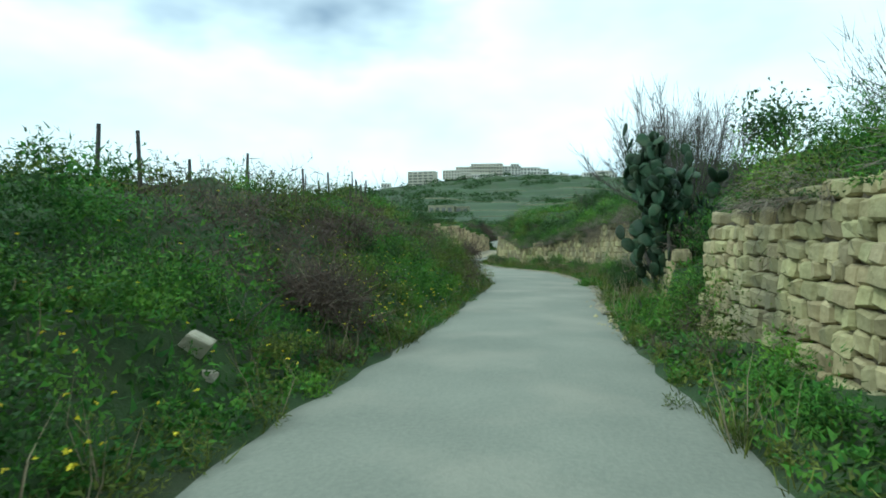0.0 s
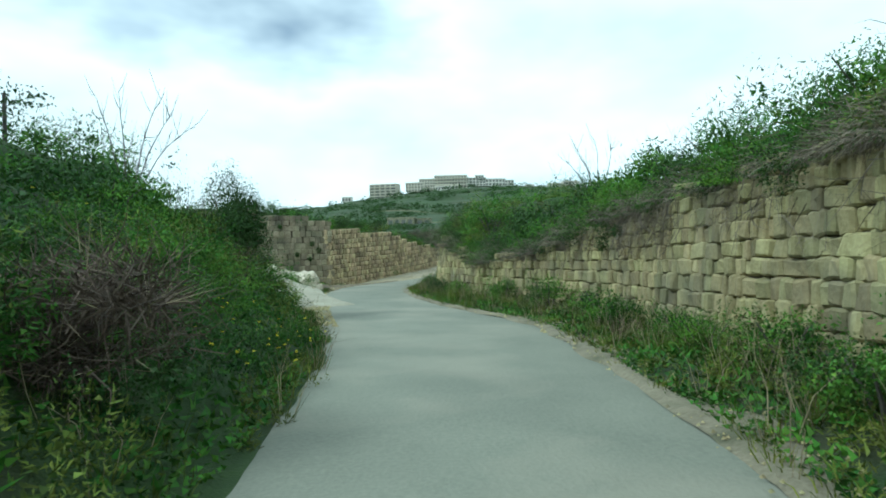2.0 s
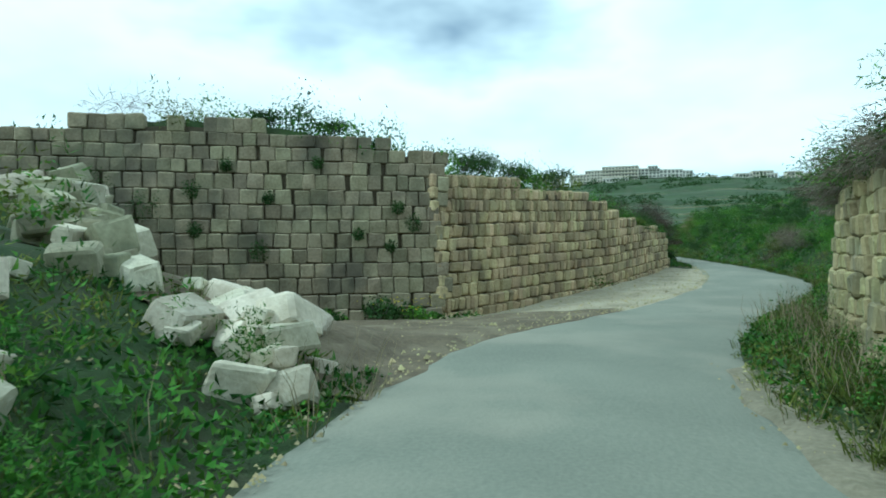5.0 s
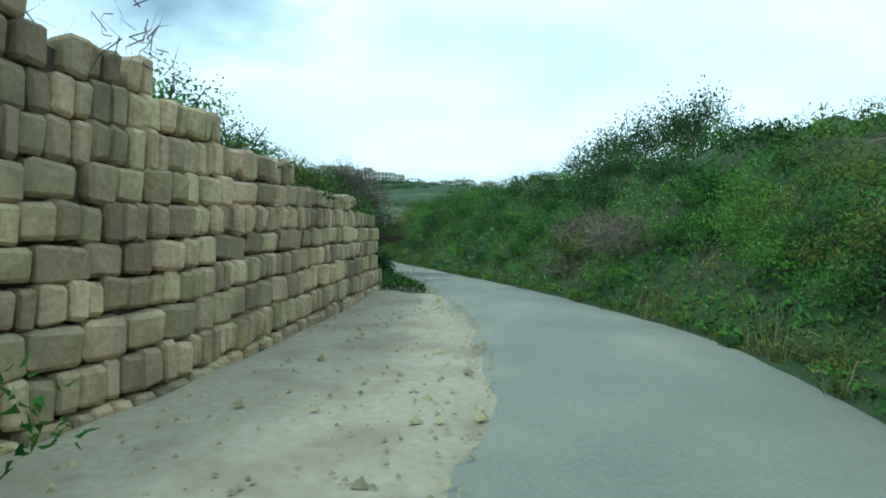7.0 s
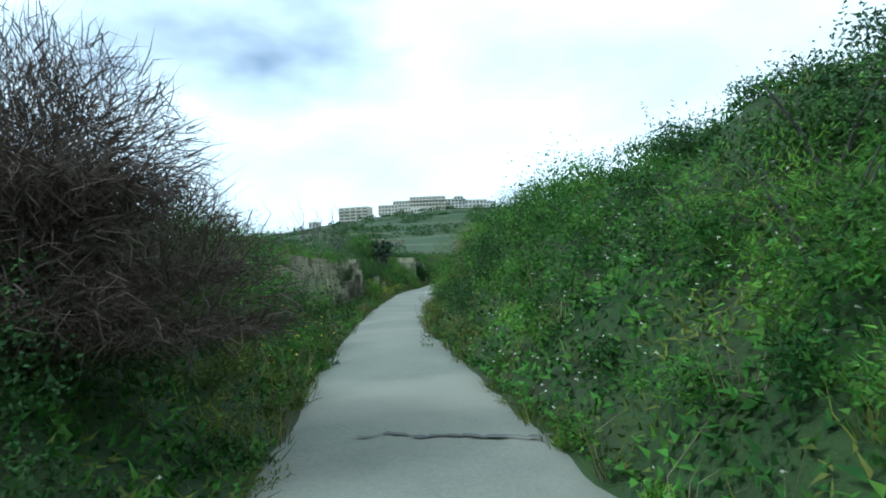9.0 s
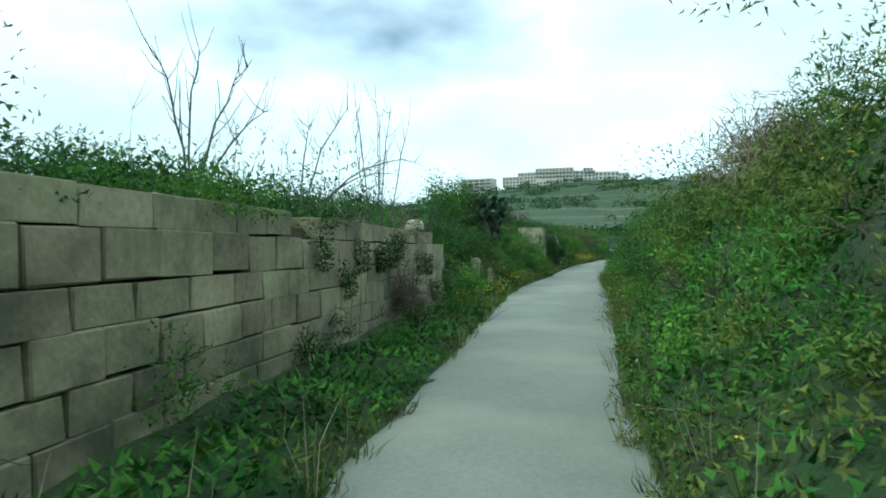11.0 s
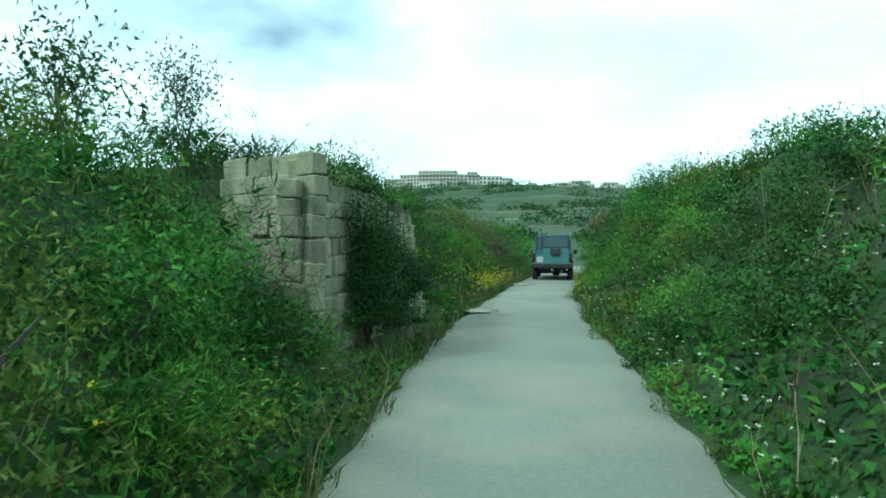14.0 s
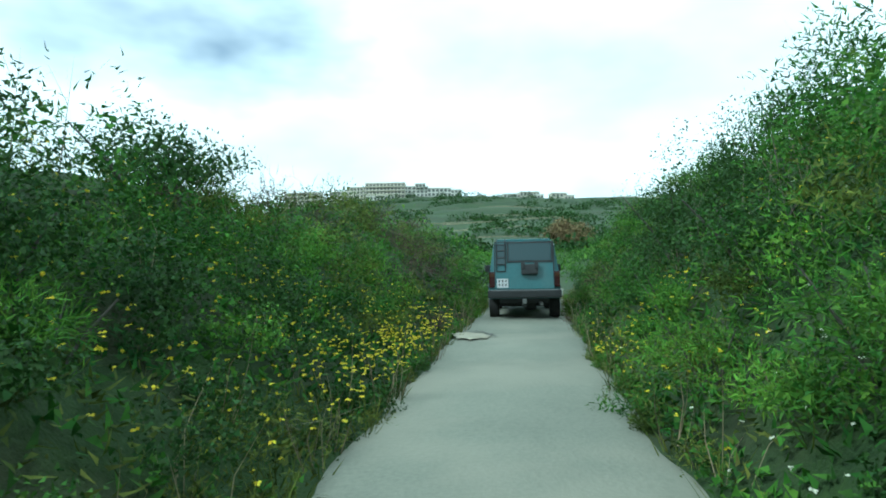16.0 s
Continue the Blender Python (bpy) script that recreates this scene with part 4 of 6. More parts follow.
def dome(c, r, h, per, shell=0.5, low=0.0):
    """Points in domes round centres; returns the points and their outward ways."""
    n = len(c)
    d = unit(RNG.normal(size=(n, per, 3)))
    d[..., 2] = np.abs(d[..., 2]) * (1 - low) + d[..., 2] * low
    k = shell + (1 - shell) * RNG.random((n, per, 1)) ** 0.6
    off = d * k * np.stack([r, r, h], -1)[:, None]
    return (c[:, None] + off).reshape(-1, 3), d.reshape(-1, 3)


def stuff(name, sets, mat, label, category, parent=None):
    if not sets:
        return None
    off, vs, fs = 0, [], []
    for v, f in sets:
        vs.append(v)
        fs.append(f + off)
        off += len(v)
    ob = mesh_object(name, np.concatenate(vs), np.concatenate(fs), mat, parent)
    return tagged(ob, label, category, kind="stuff") if parent is None or name == "brushwood" else ob


def on_wall_front(x, y, low=False):
    """Whether a place lies on bare ground: road, track, dust verge or the face of a wall."""
    bare = (x > edge_l(y) + 0.15) & (x < edge_r(y) - 0.15)
    track, _, _ = line_far(RAMP, x, y)
    bare |= (track < 2.1)
    far, side, _ = line_far(WALL_OLD[:-1] + WALL_NEW, x, y)
    bare |= (x < edge_l(y) + 0.2) & (x > -12.5) & (y > 54) & (y < 79.1) & ((side < 0) | (far < 0.75)) & ~((side < 0) & (far > 0.15) & (far < 0.95) & (y > 56) & (y < 62.6))
    if not low:
        bare |= (x > -4.2) & (x < edge_l(y) - 0.1) & (y > 95) & (y < 114.8) & (np.sin(x * 91.7 + y * 57.3) > -0.93)
    for wall in (WALL_R, WALL_R_NEAR, WALL_BLOCK, WALL_END):
        far, _, _ = line_far(wall, x, y)
        bare |= far < 0.34
    return bare


def fronds(p, out, length, width, loose=0.55, lift=0.35):
    """Small leaves lying along the outside of a plant: foot points, outward ways, lengths and widths."""
    n = len(p)
    out = unit(out)
    face = unit(out + RNG.normal(size=(n, 3)) * loose)
    way = unit(unit(np.cross(face, RNG.normal(size=(n, 3)))) + out * lift + np.array([0, 0, 0.12]))
    across = unit(np.cross(way, face)) * (width / 2)[:, None]
    L = way * length[:, None]
    return np.stack([p + L * 0.25 - across, p + L * 0.4 + across, p + L], 1).reshape(-1, 3), np.arange(3 * n).reshape(n, 3)


def lumps(c, r, h, k):
    """Breaks each mound into a main dome and smaller ones round it."""
    n = len(c)
    off = RNG.normal(size=(n, k, 3)) * np.array([0.5, 0.5, 0.0]) * r[:, None, None]
    off[:, :, 2] = RNG.uniform(0.0, 0.38, (n, k)) * h[:, None]
    off[:, 0] = 0
    rr = r[:, None] * RNG.uniform(0.36, 0.62, (n, k))
    hh = h[:, None] * RNG.uniform(0.4, 0.72, (n, k))
    rr[:, 0], hh[:, 0] = r * 0.74, h * 0.92
    return (c[:, None] + off).reshape(-1, 3), rr.reshape(-1), hh.reshape(-1)


def twigs(p, way, length, width, bend=0.5):
    """Bent twigs: two tapering pieces each."""
    n = len(p)
    way = unit(way)
    knee = p + way * (length * 0.5)[:, None]
    tip = knee + unit(way + RNG.normal(size=(n, 3)) * bend) * (length * 0.55)[:, None]
    a = unit(np.cross(way, RNG.normal(size=(n, 3)))) * (width / 2)[:, None]
    v = np.stack([p - a, p + a, knee + a * 0.7, knee - a * 0.7, tip], 1).reshape(-1, 3)
    i = np.arange(n)[:, None] * 5
    return v, np.concatenate([i + np.array([[0, 1, 2]]), i + np.array([[0, 2, 3]]), i + np.array([[3, 2, 4]])])


def bank_plants():
    # mounds of growth, shoulder to shoulder over both banks
    step = 0.69
    gy, gd = np.meshgrid(np.arange(0.5, 167, step), np.arange(0.05, 12.5, step), indexing="ij")
    gy, gd = np.concatenate([gy.ravel()] * 2), np.concatenate([gd.ravel()] * 2)
    left = np.arange(len(gy)) < len(gy) // 2
    y = gy + RNG.uniform(-0.36, 0.36, len(gy))
    d = np.clip(gd + RNG.uniform(-0.36, 0.36, len(gy)), 0.08, 20)
    reach = np.where(left, np.where(y < 36, 6.6, np.where(y < 56, 7.5, np.where(y < 82, 11.0, 5.4))), np.where(y < 62, 8.2, np.where(y < 100, 6.6, 5.4)))
    x = np.where(left, edge_l(y) - d, edge_r(y) + d)
    in_verge = (~left) & (y > 12) & (y < 71) & (line_far(WALL_R, x, y)[1] > 0)
    keep = (d < reach) & ~on_wall_front(x, y) & (RNG.random(len(x)) < np.where(d < 3.4, 0.93, 0.62))
    keep &= ~(left & (y > 50) & (y < 79) & (line_far(WALL_OLD[:-1] + WALL_NEW, x, y)[1] < 0) & (RNG.random(len(x)) < 0.9))
    x, y, d, left, in_verge = x[keep], y[keep], d[keep], left[keep], in_verge[keep]
    n = len(x)
    r = RNG.uniform(0.38, 0.74, n) * (0.8 + 0.5 * mottle(x, y, 3.0, 24)) * np.clip(0.36 + 0.5 * d, 0.4, 1.0) * np.where(d > 3.4, 1.2, 1.0)
    big = (RNG.random(n) < 0.15) & (d > 0.9)
    r = np.where(in_verge, r * 0.75, np.where(big, r * 1.35, r))
    h = r * RNG.uniform(0.8, 1.35, n) * (0.55 + 0.95 * mottle(x, y, 1.9, 25)) * np.where(left & (y < 36) & (d > 3.2), 0.6, 1.0) * np.where((y > 118) & (d > 2.6), 0.7, 1.0)
    # lower growth behind the field wall, on the leaning wall and along the crest
    h = h * np.where(left & (((y > 70) & (y < 81)) | ((y > 138) & (y < 144) & (d < 3.2))), 0.45, 1.0) * np.where(~left & (y > 74) & (y < 92) & (d > 2.2), 0.7, 1.0) * np.where(big, 1.2, 1.0)
    c = np.stack([x, y, ground_z(x, y) - 0.06], -1)
    tilt = unit(np.stack([(ground_z(x - 0.4, y) - ground_z(x + 0.4, y)) / 0.8, np.zeros(n), np.ones(n)], -1))
    c = c + tilt * np.array([1, 1, 0.6]) * (r * 0.55 * np.clip(d * 1.3, 0, 1))[:, None]
    pick = mottle(x, y, 3.0, 21) * 0.66 + mottle(x, y, 1.0, 22) * 0.2 + RNG.random(n) * 0.14
    order = np.argsort(np.argsort(pick)) / n
    brown_way = mottle(x, y, 4.2, 27)
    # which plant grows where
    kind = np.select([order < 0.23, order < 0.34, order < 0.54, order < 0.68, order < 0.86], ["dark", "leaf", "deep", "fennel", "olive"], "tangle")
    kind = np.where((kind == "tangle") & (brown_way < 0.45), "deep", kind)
    kind = np.where((d < 0.62) & (RNG.random(n) < 0.7), "verge", kind)
    kind = np.where(in_verge & (RNG.random(n) < 0.8), "verge", kind)
    kind = np.where(left & (y > 79) & (y < 85) & (kind != "verge"), "dark", kind)
    close = d < 3.3
    for name, mats, label in (("fennel", M_FENNEL, "soft feathery green wild fennel in mounds on the banks"), ("deep", M_FENNEL_DEEP, "deep green feathery growth in mounds on the banks"), ("olive", M_OLIVE, "olive green weeds in mounds on the banks"),
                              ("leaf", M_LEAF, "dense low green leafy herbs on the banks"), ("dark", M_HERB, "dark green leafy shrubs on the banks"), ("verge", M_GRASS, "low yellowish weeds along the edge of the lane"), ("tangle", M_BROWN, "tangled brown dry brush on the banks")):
        sets = []
        for near in (True, False):
            m = (kind == name) & (close == near)
            if not m.any():
                continue
            cc, rr, hh = lumps(c[m], r[m], h[m], 3 if name == "verge" or not near else 4)
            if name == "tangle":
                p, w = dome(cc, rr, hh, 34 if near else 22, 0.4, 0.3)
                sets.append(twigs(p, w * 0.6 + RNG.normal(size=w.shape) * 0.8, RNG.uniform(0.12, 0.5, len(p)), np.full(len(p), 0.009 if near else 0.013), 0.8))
            elif name in ("fennel", "deep", "olive", "verge"):
                many = (100 if name == "verge" else 170) if near else 55
                p, w = dome(cc, rr, hh, many, 0.45, 0.65)
                k = np.repeat(np.clip(0.66 + 0.2 * d[m], 0.7, 1.1), len(p) // m.sum()) if near else 1.5
                sets.append(fronds(p, w, RNG.uniform(0.05, 0.14, len(p)) * k, RNG.uniform(0.013, 0.025, len(p)) * k, 0.5, 0.6))
            else:
                p, w = dome(cc, rr, hh, 195 if near else 60, 0.55, 0.65)
                k = np.repeat(np.clip(0.75 + 0.15 * d[m], 0.75, 1.1), len(p) // m.sum()) if near else 1.5
                sets.append(fronds(p, w, RNG.uniform(0.03, 0.062, len(p)) * k, RNG.uniform(0.019, 0.036, len(p)) * k, 0.5, 0.35))
            if name not in ("tangle", "verge"):
                # broad leaves deep inside the mounds
                p, w = dome(cc, rr * 0.62, hh * 0.62, 24 if near else 16, 0.5, 0.65)
                wide = np.clip(np.repeat(rr, len(p) // len(rr)) * RNG.uniform(0.22, 0.4, len(p)), 0.03, 0.075 if near else 0.13)
                sets.append(fronds(p, w, wide, wide * 0.7, 0.5, 0.0))
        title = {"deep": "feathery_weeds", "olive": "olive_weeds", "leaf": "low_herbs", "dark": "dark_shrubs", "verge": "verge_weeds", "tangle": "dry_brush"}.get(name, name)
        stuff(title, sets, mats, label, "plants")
    # upright leafy sprigs that break the outline of the mounds
    m = np.flatnonzero((RNG.random(n) < 0.34) & ~in_verge & (d > 0.5))
    m = np.repeat(m, 3)
    foot = c[m] + RNG.normal(size=(len(m), 3)) * np.array([0.2, 0.2, 0]) + np.stack([0 * r[m], 0 * r[m], h[m] * 0.5], -1)
    rise = unit(np.array([0, 0, 1.0]) + RNG.normal(size=(len(m), 3)) * 0.25)
    tall = RNG.uniform(0.14, 0.36, len(m))
    stalks = [blades(foot, rise, tall, np.full(len(m), 0.009))]
    per = 11
    u = RNG.uniform(0.35, 1.0, (len(m), per))
    p = (foot[:, None] + rise[:, None] * (u * tall[:, None])[..., None]).reshape(-1, 3)
    w = RNG.normal(size=p.shape) + np.array([0, 0, 0.4])
    stuff("leafy_sprigs", stalks + [leaflets(p, w, RNG.uniform(0.03, 0.06, len(p)), RNG.uniform(0.015, 0.028, len(p)))], M_SPRIG, "upright leafy sprigs standing out of the banks", "plants")
    # long grass by the lane and straw-coloured stalks
    n2 = 2800
    y = RNG.uniform(-5, 166, n2)
    left = RNG.random(n2) < 0.5
    d = RNG.random(n2) ** 1.8 * 3.2 - 0.06
    x = np.where(left, edge_l(y) - d, edge_r(y) + d)
    ok = ~on_wall_front(x, y)
    yv = RNG.uniform(14, 62, 1300)
    gap = np.interp(yv, np.array(WALL_R)[:, 1], np.array(WALL_R)[:, 0]) - edge_r(yv)
    xv = edge_r(yv) + gap * RNG.uniform(0.3, 0.98, 1300)
    x, y = np.r_[x[ok], xv], np.r_[y[ok], yv]
    c2 = np.stack([x, y, ground_z(x, y) - 0.02], -1)
    size = RNG.uniform(0.5, 1.15, len(x)) * (0.6 + mottle(x, y, 2.0, 33) * 0.8)
    p, w = dome(c2, 0.14 * np.ones(len(x)), 0.02 * np.ones(len(x)), 12, 0.1)
    w = w * np.array([0.6, 0.6, 0]) + RNG.normal(size=w.shape) * 0.2 + np.array([0, 0, 1.0])
    stuff("grass", [twigs(p, w, RNG.uniform(0.14, 0.4, len(p)) * np.repeat(size, 12), np.full(len(p), 0.012), 0.4)], M_GRASS, "long yellowish green grass along the lane", "grass")
    dead = RNG.random(len(x)) < 0.3
    p, w = dome(c2[dead], 0.2 * np.ones(dead.sum()), 0.02 * np.ones(dead.sum()), 5, 0.1)
    stuff("dry_stalks", [twigs(p, w * np.array([0.4, 0.4, 0]) + np.array([0, 0, 1.0]), RNG.uniform(0.4, 0.95, len(p)), np.full(len(p), 0.009), 0.5)], M_DRY, "thin straw coloured dead stalks", "plants")
    # a carpet of short growth over the ground between the plants
    n3 = 235000
    gy = RNG.uniform(-5, 166, n3)
    gl = RNG.random(n3) < 0.5
    gd = RNG.random(n3) ** 1.25 * np.where(gl & (gy < 45), 5.5, np.where((gy < 62) & ~gl, 4.5, 3.6))
    gx = np.where(gl, edge_l(gy) - gd, edge_r(gy) + gd)
    ok = ~on_wall_front(gx, gy, True)
    gx, gy, gd = gx[ok], gy[ok], gd[ok]
    gz = ground_z(gx, gy)
    slope = unit(np.stack([(gz - ground_z(gx + 0.15, gy)) / 0.15, (gz - ground_z(gx, gy + 0.15)) / 0.15, np.ones(len(gx))], -1))
    p = np.stack([gx, gy, gz + 0.01], -1) + slope * RNG.uniform(0, 0.07, (len(gx), 1))
    long = RNG.uniform(0.09, 0.2, len(p)) * np.clip(0.5 + gd, 0.5, 1.1)
    tone = mottle(gx, gy, 1.1, 81) * 0.7 + RNG.random(len(gx)) * 0.3
    for name, lo, hi, wide, mat, label, word in (("short_grass", 0.66, 2.0, 0.034, M_GRASS, "short yellowish grass carpeting the banks", "grass"), ("ground_cover", 0.44, 0.66, 0.058, M_FENNEL_DEEP, "low creeping green ground cover on the banks", "plants"), ("creeping_weeds", -1.0, 0.44, 0.064, M_FENNEL_DEEP, "deep green creeping weeds on the banks", "plants")):
        m = (tone >= lo) & (tone < hi)
        stuff(name, [fronds(p[m], slope[m], long[m], np.full(m.sum(), wide), 0.5, 0.5)], mat, label, word)
    # growth that hangs over the tops of the walls
    for name, mat, label, many in (("hanging_brush", M_GREYTWIG, "grey dead brush hanging over the wall tops", 1), ("wall_top_plants", M_DARKLEAF, "dark leafy plants spilling over the wall tops", 0), ("wall_top_weeds", M_FENNEL, "bright feathery weeds spilling over the wall tops", 0)):
        sets = []
        for wall, lo, hi, count, sgn in ((WALL_R_NEAR, -4, 10, 34, 1), (WALL_R, 16, 70, 150 if many else 260, 1), (WALL_BLOCK, 96, 113, 5 if many else 34, -1), (WALL_END[1:], 138.4, 142.6, 0 if many else 18, -1), (WALL_NEW[3:], 71, 79, 0 if many else 16, -1)):
            t = np.array(wall)
            yy = RNG.uniform(lo, hi, count)
            keep = (mottle(yy, yy * 0, 2.2, 51 + many) > 0.28) | (wall is WALL_R)
            yy = yy[keep]
            xx = np.interp(yy, t[:, 1], t[:, 0]) + sgn * (RNG.uniform(-0.05, 0.55, len(yy)) if many else 0.25 - 0.15 * (wall is WALL_R) + RNG.uniform(0, 0.55 + 0.25 * (wall is WALL_R), len(yy)))
            c = np.stack([xx, yy, np.interp(yy, t[:, 1], t[:, 2]) - 0.1], -1)
            r = RNG.uniform(0.28, 0.62, len(yy)) * (0.7 + 0.7 * mottle(yy, yy * 0, 1.3, 57)) * (0.6 if lo in (71, 138.4) else 1.0)
            if not len(yy):
                continue
            p, w = dome(c, r, r * 1.1, 230, 0.4, 0.5)
            if many:
                out = w * np.array([1, 1, 0.4]) + np.array([-0.5 * sgn, 0, -0.35]) + RNG.normal(size=w.shape) * 0.5
                sets.append(blades(p, out, RNG.uniform(0.1, 0.36, len(p)), np.full(len(p), 0.009)))
            else:
                sets.append(leaflets(p, w + RNG.normal(size=w.shape) * 0.7, RNG.uniform(0.04, 0.085, len(p)), RNG.uniform(0.028, 0.05, len(p)) * (0.5 if mat is M_FENNEL else 1.0)))
        stuff(name, sets, mat, label, "plants")
    # plants rooted in the joints of the old wall
    sets = []
    for u, z, r in ((0.8, 0.8, 0.24), (1.2, 1.2, 0.18), (4.6, 0.1, 0.24), (3.2, 2.3, 0.14), (6.2, 1.6, 0.22), (7.2, 1.2, 0.42), (7.6, 0.5, 0.26), (4.4, 1.4, 0.16), (6.1, 0.6, 0.18), (8.3, 1.7, 0.42), (1.4, 0.2, 0.14), (5.4, 2.2, 0.14), (2.2, 0.5, 0.14)):
        back = 0.12 * (z + 1.5) - 0.06
        x, y = -7.5 - 0.887 * u - 0.462 * back, 62.7 - 0.462 * u + 0.887 * back
        p, w = dome(np.array([[x, y, z], [x, y, z - 0.6 * r]]), np.array([r, r * 0.8]), np.array([r, r]), 190, 0.3, 0.7)
        sets.append(fronds(p, w - np.array([0, 0, 0.3]), RNG.uniform(0.05, 0.10, len(p)), RNG.uniform(0.02, 0.045, len(p)), 0.8, 0.5))
    for y, z, r in ((108.1, 0.72, 0.2), (107.3, 0.35, 0.24), (109.9, 0.75, 0.26), (114.3, -0.25, 0.22), (109.2, 0.68, 0.13), (112.6, 0.5, 0.2), (106.2, 0.85, 0.3), (113.6, 0.45, 0.18), (110.6, 0.9, 0.22)):
        c = np.array([[-3.9 - (y - 106) * 0.02, y + 0.08 * k, z - 0.16 * k] for k in range(3)])
        p, w = dome(c, r * np.array([1.0, 0.8, 0.6]), r * np.array([0.9, 0.9, 0.8]), 170, 0.3, 0.7)
        sets.append(fronds(p, w - np.array([0, 0, 0.3]), RNG.uniform(0.04, 0.09, len(p)), RNG.uniform(0.022, 0.045, len(p)), 0.8, 0.4))
    stuff("wall_plants", sets, M_DARKLEAF, "small plants rooted in the joints of the walls", "plants")
    # flowers
    for name, spots, mat, many, size_f, label in (
            ("yellow_flowers", ((-2.9, 117.9, 1.3, 240), (-2.7, 123.6, 1.4, 260), (2.2, 121.5, 1.4, 260), (-0.2, 148.0, 2.2, 520), (3.6, 149.5, 1.6, 160), (-3.2, 131.0, 1.6, 140), (2.4, 113.0, 2.0, 140), (2.6, 104.5, 1.6, 90), (-3.2, 3.0, 2.0, 120), (-2.2, 13.5, 2.0, 110), (-2.4, 88.5, 1.6, 110), (-3.4, 114.0, 0.5, 45), (-1.6, 30.0, 1.4, 60), (-2.4, 9.0, 1.3, 80), (1.9, 128.0, 1.2, 60), (-1.9, 141.2, 0.8, 60), (-8.2, 61.6, 0.5, 70), (4.4, 20.5, 0.6, 40), (3.4, 150.8, 0.7, 30), (1.0, 151.6, 0.9, 300), (0.3, 149.4, 0.8, 160), (1.7, 153.6, 0.7, 120), (3.9, 150.4, 0.5, 60)), M_YELLOW, 1, 0.027, "clusters of small bright yellow wild flowers"),
            ("cream_flowers", ((3.5, 86.0, 2.5, 420), (4.6, 79.0, 2.2, 260), (3.4, 96, 3.0, 300), (-3.0, 15.0, 3.0, 110), (2.7, 134.0, 2.6, 420), (3.9, 142.5, 2.6, 420), (3.2, 110.0, 2.4, 130), (3.0, 126.0, 2.4, 200)), M_WHITE, 1, 0.02, "scattered small cream wild flowers")):
        sets = []
        for fx, fy, r, k in spots:
            px, py = fx + RNG.normal(size=k) * r * 0.6, fy + RNG.normal(size=k) * r
            ok = ~on_wall_front(px, py)
            px, py = px[ok], py[ok]
            base = np.stack([px, py, ground_z(px, py) + RNG.uniform(0.25, 0.62, len(px))], -1)
            for _ in range(5):
                sets.append(leaves(base, RNG.normal(size=base.shape) * np.array([1, 1, 0.35]), np.full(len(base), size_f), np.full(len(base), size_f * 0.75)))
        stuff(name, sets, mat, label, "flowers")


bank_plants()


def twig_tree(name, label, category, x, y, z, high, spread, seed, twigs=420, mat=M_BARK, leaf=None, leaf_n=0, leaf_size=0.09, base_r=0.07, group="", droop=0.0):
    """A shrub or small tree: trunk and limbs, thin twigs, and leaves where it has them."""
    rng = random.Random(seed)
    thing = tagged(new(name), label, category, group)
    bm = bmesh.new()
    tips = []
    stems = 3 if high < 2.2 else 2
    for k in range(stems):
        a = 6.283 * (k + rng.random() * 0.6) / stems
        top = Vector((x + math.cos(a) * spread * 0.25, y + math.sin(a) * spread * 0.25, z + high * 0.45))
        mid = Vector((x, y, z)).lerp(top, 0.5) + Vector((rng.uniform(-0.08, 0.08), rng.uniform(-0.08, 0.08), 0))
        tube(bm, [(x + math.cos(a) * 0.05, y + math.sin(a) * 0.05, z - 0.15), mid, top], [base_r, base_r * 0.75, base_r * 0.5])
        for j in range(6):
            b = rng.uniform(0, 6.283)
            far = top + Vector((math.cos(b) * spread * rng.uniform(0.3, 0.85), math.sin(b) * spread * rng.uniform(0.3, 0.85), high * rng.uniform(0.12, 0.5) - droop * 0.2))
            half = top.lerp(far, 0.5) + Vector((0, 0, high * 0.06))
            tube(bm, [top, half, far], [base_r * 0.45, base_r * 0.28, base_r * 0.12], 5)
            tips += [half, far, far]
    part("trunk", bm, M_BARK, thing)
    tips = np.array([tuple(t) for t in tips])
    pick = RNG.integers(0, len(tips), twigs)
    p = tips[pick] + RNG.normal(size=(twigs, 3)) * spread * 0.16
    centre = np.array([x, y, z + high * 0.35])
    w = unit(p - centre) + RNG.normal(size=p.shape) * 0.35 + np.array([0, 0, 0.35 - droop])
    stuff("brushwood", [blades(p, w, RNG.uniform(0.25, 0.65, twigs) * high * 0.35, np.full(twigs, 0.012))], mat, "", "", thing)
    if leaf:
        pick = RNG.integers(0, len(tips), leaf_n)
        p = tips[pick] + RNG.normal(size=(leaf_n, 3)) * np.array([spread * 0.26, spread * 0.26, high * 0.13])
        w = unit(p - centre) + RNG.normal(size=p.shape) * 0.8 - np.array([0, 0, 0.2])
        stuff("crown", [leaflets(p, w, RNG.uniform(0.7, 1.3, leaf_n) * leaf_size, RNG.uniform(0.6, 0.95, leaf_n) * leaf_size)], leaf, "", "", thing)
    return thing


